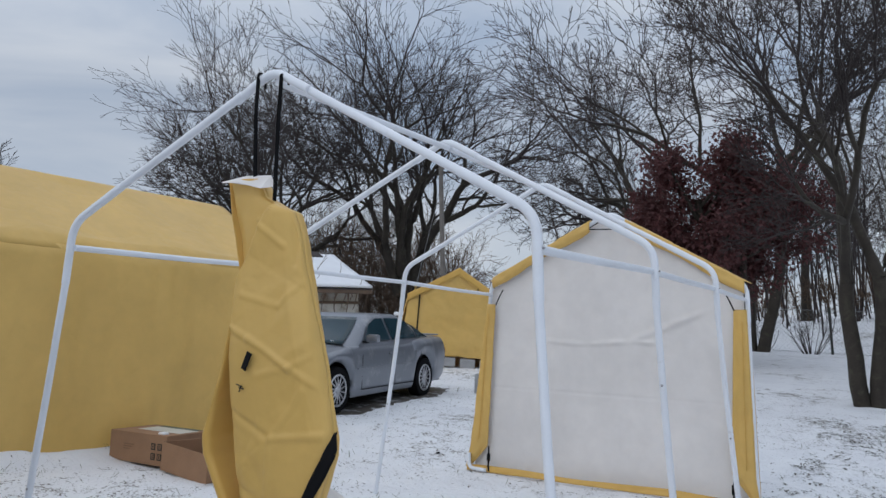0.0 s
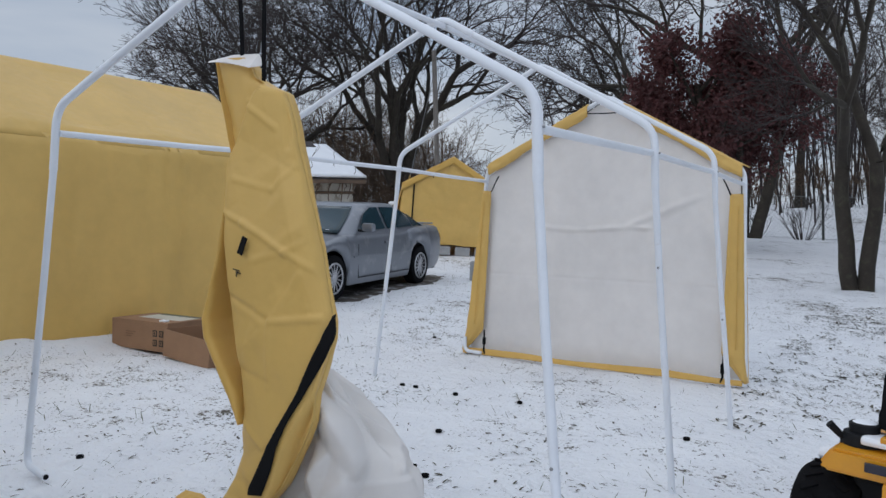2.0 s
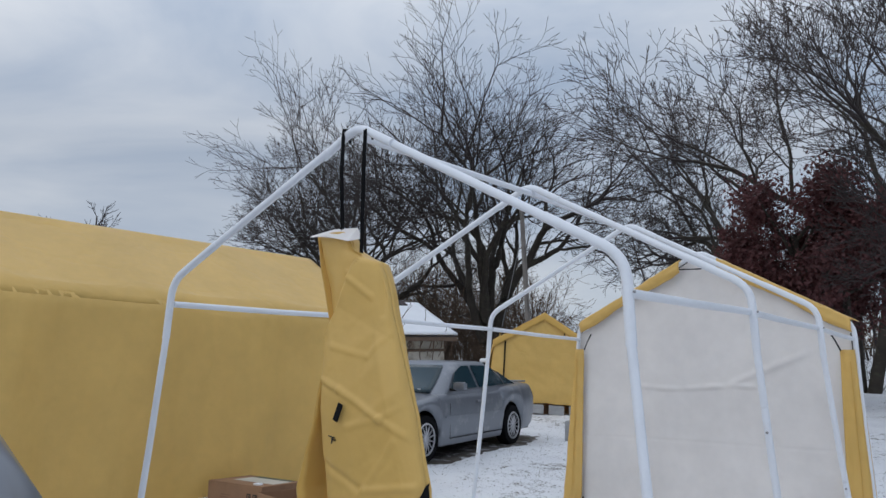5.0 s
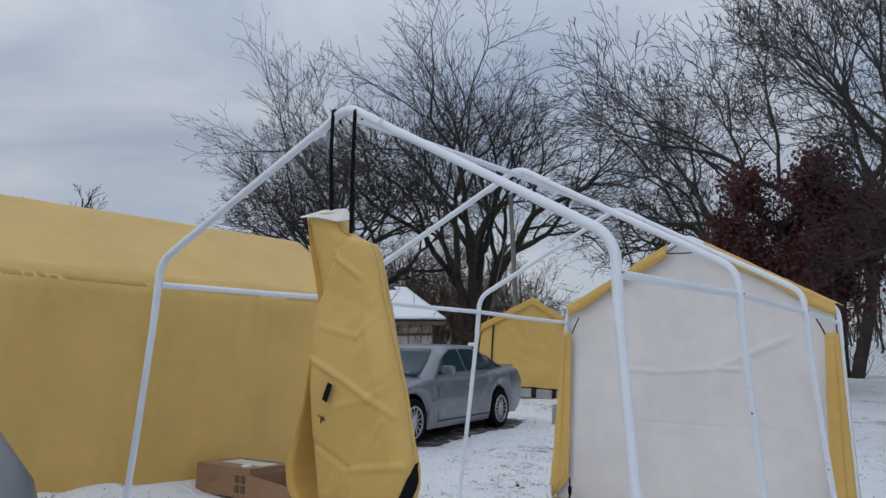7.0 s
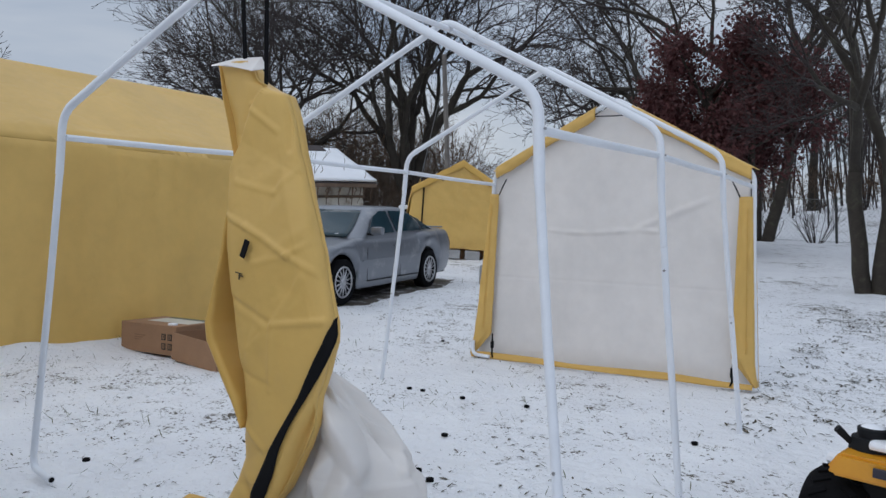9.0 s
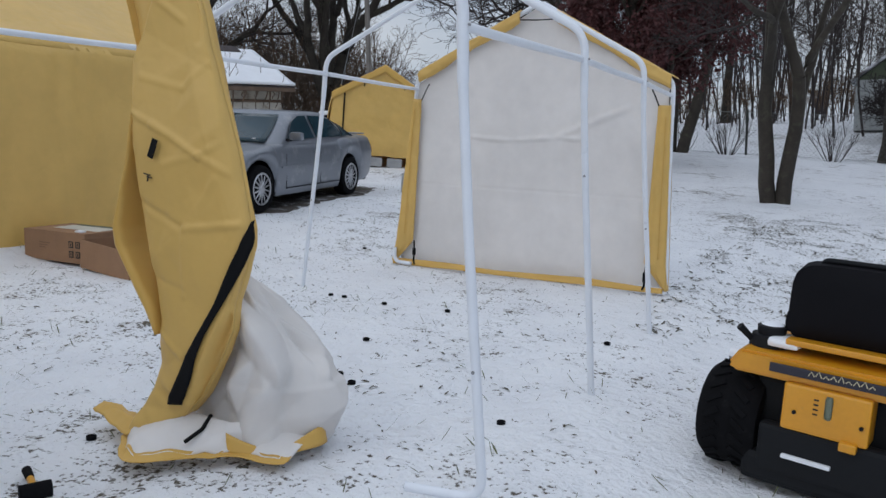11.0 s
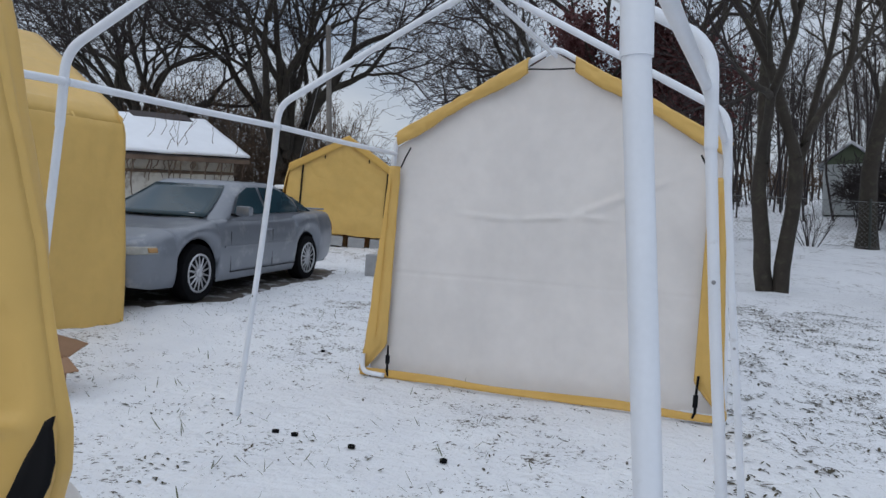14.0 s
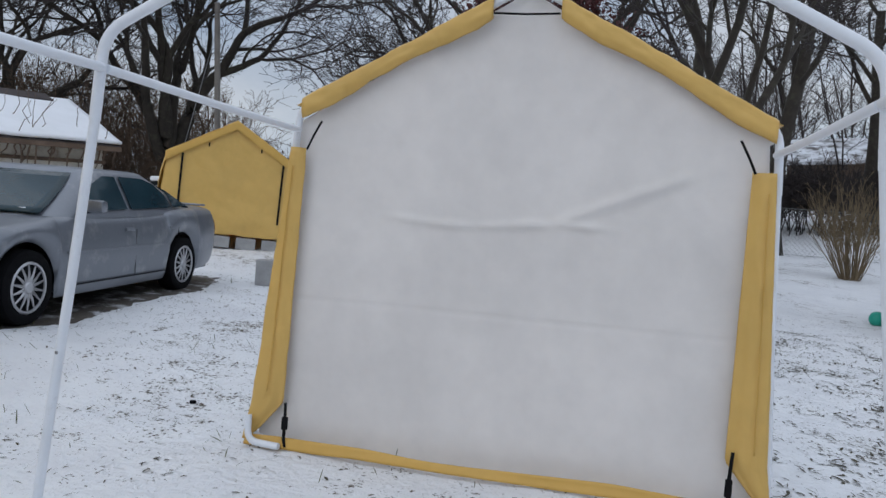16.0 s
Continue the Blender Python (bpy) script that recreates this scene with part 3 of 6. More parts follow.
# ---- covered shelters ----
def covered_shelter(m, half, length, eave, peak, label, straps=(), front_y=0.0, group="covered shelters"):
    """A peaked shelter under a yellow tarp; its near gable at y = 0, running along +y."""
    root = thing("covered_shelter", m, label, "shelter", group)
    prof = [(-half - 0.10, 0.0), (-half, eave * 0.96), (-half + 0.12, eave + 0.10), (-0.12, peak - 0.05), (0, peak), (0.12, peak - 0.05), (half - 0.12, eave + 0.10), (half, eave * 0.96), (half + 0.10, 0.0)]
    pr = rounded([(x, 0, z) for x, z in prof], 0.12, 3)
    dist = [0.0]
    for a, b in zip(pr, pr[1:]):
        dist.append(dist[-1] + (b - a).length)

    def along(u):
        d = u * dist[-1]
        for i in range(len(pr) - 1):
            if d <= dist[i + 1] or i == len(pr) - 2:
                return pr[i].lerp(pr[i + 1], (d - dist[i]) / max(dist[i + 1] - dist[i], 1e-6))

    def shell(lo, hi):
        def f(u, v):
            p = along(lo + (hi - lo) * u)
            y = v * length
            hang = max(0.0, 1 - p.z / eave)
            fold = 0.0
            if p.z < eave:
                fold = 0.06 * n3(y * 1.7, hang * 0.7, 4) + 0.05 * abs(n3(y * 4.2 + hang, hang * 1.1, 9)) + 0.035 * math.sin(y * 5.1 + 2 * n3(y, hang)) * (1 - abs(2 * hang - 1) * 0.5) * smooth01(0.0, 0.25, hang)
            sag = -0.035 * math.sin(math.pi * v * 4) ** 2 if p.z > eave + 0.12 and abs(p.x) > 0.1 else 0
            s = 1 if p.x > 0 else -1
            return (p.x + s * fold, y + 0.02 * n3(p.z * 2, p.x, 1) * (1 if v in (0, 1) else 0), max(p.z + sag, 0.0) + (0.02 * n3(y * 2, 0, 8) - 0.03 if p.z < 0.02 else 0))
        return f
    e1 = dist[[i for i, p in enumerate(pr) if p.z >= eave * 0.96][0]] / dist[-1]
    sheet("side_wall", 26, 140, shell(0, e1 + 0.012), M_TARP, root, "hanging yellow tarp side with soft folds")
    sheet("side_wall", 26, 140, shell(1 - e1 - 0.012, 1), M_TARP, root, "hanging yellow tarp side with soft folds")
    sheet("roof_cover", 44, 80, shell(e1 + 0.004, 1 - e1 - 0.004), M_TARP, root, "yellow tarp roof stretched over tubes")
    for y, s in ((0.03, -1), (length - 0.03, 1)):
        def gable(u, v, y=y, s=s):
            x = (2 * u - 1)
            w = half + 0.08 * (1 - v / 0.72) if v < 0.72 else (half - 0.02) * (1 - (v - 0.72) / 0.28) + 0.03
            z = v / 0.72 * eave if v < 0.72 else eave + (v - 0.72) / 0.28 * (peak - eave - 0.03)
            return (x * w, y - s * 0.03 * math.sin(math.pi * u) + 0.035 * n3(x * 2, z * 2, 6) + 0.015 * n3(x * 5 + z * 3, z * 5, 2), max(z, 0.03 + 0.02 * n3(x * 5, 0)))
        g = sheet("gable_wall", 50, 50, gable, M_TARP, root)
        if s < 0 and straps:
            for x, z0, z1, w in straps:
                part("zip_strip", boxm(x - w, x + w, y - 0.02, y - 0.014, z0, z1, 0.002), M_BLACK, g)
            def rim(u, v):
                x = -half - 0.02 + u * (2 * half + 0.04)
                zt = eave + (peak - eave) * (1 - abs(x) / half)
                return (x, y - 0.028 - 0.008 * math.sin(math.pi * v), zt + 0.03 - v * 0.17 + 0.012 * n3(u * 12, v * 2))
            sheet("gable_flap", 50, 4, rim, M_TARP_HEM_SHADE, g)
    return root


big = covered_shelter(TILT @ pose(-6.434, -1.38, -0.05, 0, 0, -6.8), 1.52, 5.78, 2.02, 2.95, "large yellow tarp shelter with draped side wall", ())


def far_shelter():
    m = TILT @ pose(-6.45, 12.12, 0.70) @ pose(0, 0, 0, 0, 2.5, 0) @ pose(0, 0, 0, 0, 0, 29)
    covered_shelter(m, 1.13, 3.0, 1.36, 2.04, "yellow tarp shelter standing on concrete blocks behind the car",
                    ((-0.865, 0.30, 1.38, 0.018), (0.865, 0.30, 1.38, 0.018), (-0.44, 1.55, 1.62, 0.012), (0.46, 1.55, 1.62, 0.012)))
    block = part("concrete_block", boxm(-0.17, 0.17, -0.09, 0.09, 0, 0.20, 0.01), M_BLOCK, None)
    tagged(block, "grey concrete block under the yellow shelter", "concrete block", "blocks under the shelter")
    xs = (-0.95, -0.5, -0.1, 0.35, 0.8)
    block.matrix_world = m @ pose(xs[0], 0.12, -0.20)
    for x in xs[1:]:
        copy_thing(block, m @ pose(x, 0.10 + 0.05 * n3(x, 2), -0.20, 0, 0, 6 * n3(x, 5)))


far_shelter()

# ---- trees ----
def grow(seed, trunk, levels, up=0.12, wander=0.10):
    """Branches level by level. trunk: (place, way, length, radius) rows; levels: (children, length ratio, angle, steps, radius ratio) rows.
    Returns for every level the points and radii of its branches."""
    rg = np.random.default_rng(seed)
    p = np.array([t[0] for t in trunk], float)
    d = np.array([t[1] for t in trunk], float)
    d /= np.linalg.norm(d, axis=1)[:, None]
    L = np.array([t[2] for t in trunk], float)
    r = np.array([t[3] for t in trunk], float)
    out = []
    for depth in range(len(levels) + 1):
        k = 9 if depth == 0 else levels[depth - 1][3]
        pts, rad, ways = [p], [r], [d]
        q, w = p, d
        for s in range(k):
            w = w + rg.normal(0, wander * (1.0 if depth else 0.45), w.shape) + np.array([0, 0, up if depth else 0.02])
            w /= np.linalg.norm(w, axis=1)[:, None]
            q = q + w * (L / k)[:, None]
            pts.append(q)
            ways.append(w)
            rad.append(r * (1 - (0.62 if depth else 0.45) * (s + 1) / k))
        P, R, W = np.stack(pts, 1), np.stack(rad, 1), np.stack(ways, 1)
        out.append((P, R))
        if depth == len(levels):
            break
        nch, ratio, ang, _, rr = levels[depth]
        N = len(P)
        lo = 0.45 if depth == 0 else 0.22
        f = lo + (1 - lo) * (np.arange(nch)[None, :] + rg.random((N, nch))) / nch
        f = np.minimum(f, 0.999) * k
        i = f.astype(int)
        t = (f - i)[..., None]
        rows = np.arange(N)[:, None]
        start = P[rows, i] * (1 - t) + P[rows, i + 1] * t
        way = W[rows, i]
        side = rg.normal(size=way.shape)
        side -= way * (side * way).sum(-1, keepdims=True)
        side /= np.linalg.norm(side, axis=-1, keepdims=True)
        a = np.radians(ang * (0.7 + 0.6 * rg.random((N, nch))))[..., None]
        nd = way * np.cos(a) + side * np.sin(a)
        nl = (L[:, None] * ratio * (0.65 + 0.6 * rg.random((N, nch))) * (1.12 - 0.45 * f / k))
        nr = np.minimum(R[rows, i] * rr, R[rows, i] * 0.9)
        p, d, L, r = start.reshape(-1, 3), nd.reshape(-1, 3), nl.ravel(), nr.ravel()
    return out


def tubes_np(P, R, sides):
    """All branches of one level as pipes: corners and faces."""
    N, K, _ = P.shape
    d = np.gradient(P, axis=1)
    d /= np.linalg.norm(d, axis=2)[..., None] + 1e-9
    ref = np.where(np.abs(d[..., 2:3]) < 0.9, np.array([0, 0, 1.0]), np.array([1.0, 0, 0]))
    u = np.cross(d, ref)
    u /= np.linalg.norm(u, axis=2)[..., None] + 1e-9
    v = np.cross(d, u)
    a = 2 * np.pi * np.arange(sides) / sides
    ring = u[:, :, None] * np.cos(a)[None, None, :, None] + v[:, :, None] * np.sin(a)[None, None, :, None]
    verts = (P[:, :, None] + ring * R[:, :, None, None]).reshape(-1, 3)
    n, k, s = np.meshgrid(np.arange(N), np.arange(K - 1), np.arange(sides), indexing="ij")
    b = (n * K + k) * sides
    s2 = (s + 1) % sides
    faces = np.stack([b + s, b + s2, b + sides + s2, b + sides + s], -1).reshape(-1, 4)
    return verts, faces


def join_tubes(levels, sides, least=0.0):
    vs, fs, base = [], [], 0
    for (P, R), s in zip(levels, sides):
        v, f = tubes_np(P, np.maximum(R, least), s)
        vs.append(v)
        fs.append(f + base)
        base += len(v)
    return np.concatenate(vs), np.concatenate(fs)


def tree(place, seed, trunk, levels, label, least=0.007, up=0.12, wander=0.10, twig=None, leaves=0, leaf_size=0.06, group="bare trees", crown_label="", size=1.0):
    root = thing("tree", Matrix.Translation(place), label, "tree", group)
    lv = [(P * size, R * (0.5 + 0.5 * size)) for P, R in grow(seed, trunk, levels, up, wander)]
    v, f = join_tubes(lv[:2], (10, 7), 0.02)
    # the trunk widens into its roots
    low = np.clip(1 - v[:, 2] / 0.5, 0, 1) ** 2
    for t in trunk:
        near = np.exp(-((v[:, 0] - t[0][0]) ** 2 + (v[:, 1] - t[0][1]) ** 2) / (3 * t[3]) ** 2)
        v[:, 0] += (v[:, 0] - t[0][0]) * low * 0.45 * near
        v[:, 1] += (v[:, 1] - t[0][1]) * low * 0.45 * near
    put_mesh("trunk", mesh_np("trunk", v, f), M_BARK, root)
    v, f = join_tubes(lv[2:], (5, 4, 3, 3)[: len(lv) - 2], least)
    put_mesh("crown", mesh_np("crown", v, f), twig or M_TWIG, root, crown_label)
    if leaves:
        rg = np.random.default_rng(seed + 7)
        P = np.concatenate([q[0].reshape(-1, 3) for q in lv[3:]])
        c = P[rg.integers(0, len(P), leaves)] + rg.normal(0, 0.20, (leaves, 3))
        a, b = rg.normal(size=(leaves, 3)), rg.normal(size=(leaves, 3))
        a /= np.linalg.norm(a, axis=1)[:, None]
        b -= a * (a * b).sum(1)[:, None]
        b /= np.linalg.norm(b, axis=1)[:, None]
        s = leaf_size * (0.5 + rg.random((leaves, 1)))
        n = np.cross(a, b)
        quad = np.stack([c - a * s, c + b * s * 0.6 + n * s * 0.25, c + a * s, c - b * s * 0.6 + n * s * 0.2], 1).reshape(-1, 3)
        put_mesh("leaves", mesh_np("leaves", quad, np.arange(leaves * 4).reshape(-1, 4), False), M_REDLEAF, root, "dry dark red leaves still hanging")
    return root


def forking(seed, stems, levels, ratio=0.84, spread=24, outward=0.10, wander=0.11):
    """Stems that fork again and again. stems: (place, way, length, radius) rows. Returns the points and radii level by level."""
    rg = np.random.default_rng(seed)
    p = np.array([t[0] for t in stems], float)
    d = np.array([t[1] for t in stems], float)
    d /= np.linalg.norm(d, axis=1)[:, None]
    L = np.array([t[2] for t in stems], float)
    r = np.array([t[3] for t in stems], float)
    axis_at = p.mean(0) * np.array([1, 1, 0])
    out = []
    for depth in range(levels):
        k = 5 if depth < 3 else (4 if depth < 6 else 3)
        pts, rad, q, w = [p], [r], p, d
        for step in range(k):
            away = q - axis_at
            away[:, 2] = 0
            away /= np.linalg.norm(away, axis=1)[:, None] + 0.6
            w = w + rg.normal(0, wander, w.shape) + away * outward / k + np.array([0, 0, 0.10 / k])
            w /= np.linalg.norm(w, axis=1)[:, None]
            q = q + w * (L / k)[:, None]
            pts.append(q)
            rad.append(r * (1 - 0.24 * (step + 1) / k))
        out.append((np.stack(pts, 1), np.stack(rad, 1)))
        side = rg.normal(size=w.shape)
        side -= w * (side * w).sum(-1, keepdims=True)
        side /= np.linalg.norm(side, axis=-1, keepdims=True)
        a1 = np.radians(spread * rg.uniform(0.35, 1.0, len(w)))[:, None]
        a2 = np.radians(spread * rg.uniform(0.8, 1.9, len(w)))[:, None]
        mid = out[-1][0][:, max(k - 2, 1)]
        ways = [w * np.cos(a1) + side * np.sin(a1), w * np.cos(a2) - side * np.sin(a2)]
        start, size, thick = [q, q], [L * ratio * rg.uniform(0.8, 1.15, len(L)), L * ratio * rg.uniform(0.65, 1.05, len(L))], [r * 0.76 * 0.95, r * 0.76 * rg.uniform(0.6, 0.9, len(r))]
        if depth in (2, 4, 6):
            # a weaker side shoot below the fork
            turn = np.cross(w, side)
            a3 = np.radians(spread * rg.uniform(1.4, 2.4, len(w)))[:, None]
            ways.append(w * np.cos(a3) + turn * np.sin(a3))
            start.append(mid)
            size.append(L * ratio * rg.uniform(0.5, 0.9, len(L)))
            thick.append(r * rg.uniform(0.4, 0.55, len(r)))
        p, d, L, r = np.concatenate(start), np.concatenate(ways), np.concatenate(size), np.concatenate(thick)
    return out


def broad_tree(place, seed, stems, levels, label, least=0.008, bole=4, **shape):
    root = thing("tree", Matrix.Translation(place), label, "tree", "bare trees")
    lv = forking(seed, stems, levels, **shape)
    v, f = join_tubes(lv[:bole], (9, 8, 7, 6, 6)[:bole], 0.02)
    put_mesh("trunk", mesh_np("trunk", v, f), M_BARK, root)
    v, f = join_tubes(lv[bole:], [4 if k < 2 else 3 for k in range(levels - bole)], least)
    put_mesh("crown", mesh_np("crown", v, f), M_TWIG, root)
    return root


def along_bearing(eye, dx, dy, d):
    return eye[0] + dx * d, eye[1] + dy * d


# the great bare trees behind the low house
def low_fork(seed, count, fork, length, radius, lean):
    """A short bole and the stems that leave it."""
    rg = random.Random(seed)
    rows = [((0, 0, 0), (0.02, 0, 1), fork * 1.1, radius)]
    for k in range(count):
        a = 2 * math.pi * (k + rg.uniform(-0.25, 0.25)) / count
        t = lean * (0.45 + 0.55 * ((k * 0.618) % 1.0))
        rows.append(((0.10 * math.cos(a), 0.10 * math.sin(a), fork * rg.uniform(0.7, 1.0)), (t * math.cos(a), t * math.sin(a), 1), length * rg.uniform(0.85, 1.1), radius * rg.uniform(0.5, 0.66)))
    return rows


x, y = along_bearing((2.21, -2.71), -0.563, 0.826, 33)
broad_tree(at_ground(x, y, -0.2), 11, low_fork(1, 5, 3.2, 2.65, 0.36, 0.40), 10, "tall spreading bare tree with dark forked stems", least=0.0085, ratio=0.85, spread=24, outward=0.13)
x, y = along_bearing((2.21, -2.71), -0.690, 0.724, 34)
broad_tree(at_ground(x, y, -0.2), 23, low_fork(2, 6, 2.6, 2.75, 0.30, 0.46), 10, "bare tree with a wide fan of fine twigs", least=0.0085, ratio=0.85, spread=24, outward=0.13)
# the large tree leaning out over the end panel
x, y = along_bearing((2.21, -2.71), -0.175, 0.985, 27)
broad_tree(at_ground(x, y, -0.2), 47, [((0, 0, 0), (-0.42, 0.0, 1), 3.3, 0.22), ((0.3, 0.1, 0), (-0.12, 0.1, 1), 3.7, 0.22), ((0.5, 0.2, 0), (0.10, 0.1, 1), 4.0, 0.25), ((0.9, 0.1, 0), (0.36, 0.1, 1), 3.7, 0.21)], 11,
           "large bare tree with long arching limbs", least=0.0095, ratio=0.82, spread=24, outward=0.11)
# red-leaved tree in front of it
x, y = along_bearing((2.21, -2.71), -0.185, 0.983, 21)
tree(at_ground(x, y, -0.1), 5, [((0, 0, 0), (-0.03, 0, 1), 3.6, 0.16), ((0.3, 0.1, 0), (0.12, 0.1, 1), 3.2, 0.11), ((-0.2, 0.1, 0), (-0.15, 0.1, 1), 3.0, 0.10)],
     ((7, 0.62, 48, 6, 0.5), (6, 0.55, 45, 5, 0.5), (6, 0.5, 45, 3, 0.6)), "small tree still holding dark red dry leaves", least=0.008, up=0.05, leaves=40000, leaf_size=0.055, group="", twig=M_TWIG_WARM, size=1.25)
# the twin-stemmed tree standing on the lawn
broad_tree(at_ground(1.80, 13.9, -0.08), 8, [((-0.12, 0, 0), (0.045, 0.03, 1), 2.5, 0.165), ((0.13, 0.02, 0), (0.08, 0.05, 1), 2.6, 0.155), ((0.22, 0.02, 1.2), (0.25, 0.15, 1), 2.2, 0.09)], 11,
           "twin-stemmed bare tree rising from the snow", least=0.0055, ratio=0.82, spread=21, outward=0.12, wander=0.09)
# trees to the side of the lawn and beyond the fence
for seed, dx, dy, d, h, r in ((61, 0.164, 0.986, 25.3, 6.5, 0.26), (71, 0.26, 0.965, 32, 6.5, 0.24), (73, -0.06, 1.0, 42, 6.5, 0.24), (79, 0.36, 0.93, 30, 6.5, 0.28)):
    x, y = along_bearing((0.51, 0.24), dx, dy, d)
    tree(at_ground(x, y, -0.2), seed, [((0, 0, 0), (0.05, 0.0, 1), h, r)], ((7, 0.70, 40, 8, 0.46), (8, 0.50, 38, 6, 0.46), (7, 0.48, 40, 4, 0.5), (5, 0.46, 42, 3, 0.6)), "bare tree near the wire fence", least=0.007, up=0.05, size=1.2)
x, y = along_bearing((2.2, -2.69), -0.897, 0.442, 48)
tree(at_ground(x, y, -0.2), 83, [((1.2, 0, 0), (0.03, 0.0, 1), 3.6, 0.22)], ((10, 0.52, 52, 6, 0.45), (9, 0.50, 42, 5, 0.45), (8, 0.50, 42, 3, 0.5)), "distant bare tree behind the large shelter", least=0.012, size=2.2)


def woods(seed, eye, spans, label, material, least=0.012, wander=0.10):
    """A far belt of thin stems and brush. spans: (bearing from, to, distance from, to, count, height) rows; bearings in degrees clockwise from the shelter's axis."""
    rg = np.random.default_rng(seed)
    rows = []
    for b0, b1, d0, d1, count, h in spans:
        for _ in range(count):
            b, d = math.radians(rg.uniform(b0, b1)), rg.uniform(d0, d1)
            q = at_ground(eye[0] + math.sin(b) * d, eye[1] + math.cos(b) * d, -0.1)
            hh = h * rg.uniform(0.55, 1.2)
            rows.append((tuple(q), (rg.normal(0, 0.09), rg.normal(0, 0.09), 1), hh, 0.0072 * hh * rg.uniform(0.5, 1.5)))
    lv = grow(seed, rows, ((10, 0.40, 46, 4, 0.5), (5, 0.46, 42, 3, 0.6)), up=0.04, wander=wander)
    v, f = join_tubes(lv, (5, 3, 3), least)
    ob = put_mesh("far_woods", mesh_np("far_woods", v, f), material)
    tagged(ob, label, "woodland", kind="stuff")


woods(101, (0.5, 0.2), ((-20, 6, 42, 80, 180, 9.0), (6, 42, 52, 80, 190, 9.5), (-18, 6, 30, 42, 50, 6.0), (6, 42, 30, 44, 46, 7.5)), "belt of thin bare stems beyond the wire fence", M_TWIG, 0.009)
woods(103, (2.2, -2.7), ((-50, -30, 38, 60, 260, 6.0), (-30, -24, 40, 60, 22, 3.2), (-75, -50, 40, 60, 60, 4.0), (-44, -36, 32, 44, 40, 5.5)), "bare scrub and thin trees behind the low house", M_BRUSH, 0.010, 0.24)
woods(107, (0.5, 0.2), ((-46, -27, 29, 33, 170, 2.6), (-14, 42, 36, 46, 300, 2.2)), "tangled brown brush along the fence", M_BRUSH, 0.009, 0.30)


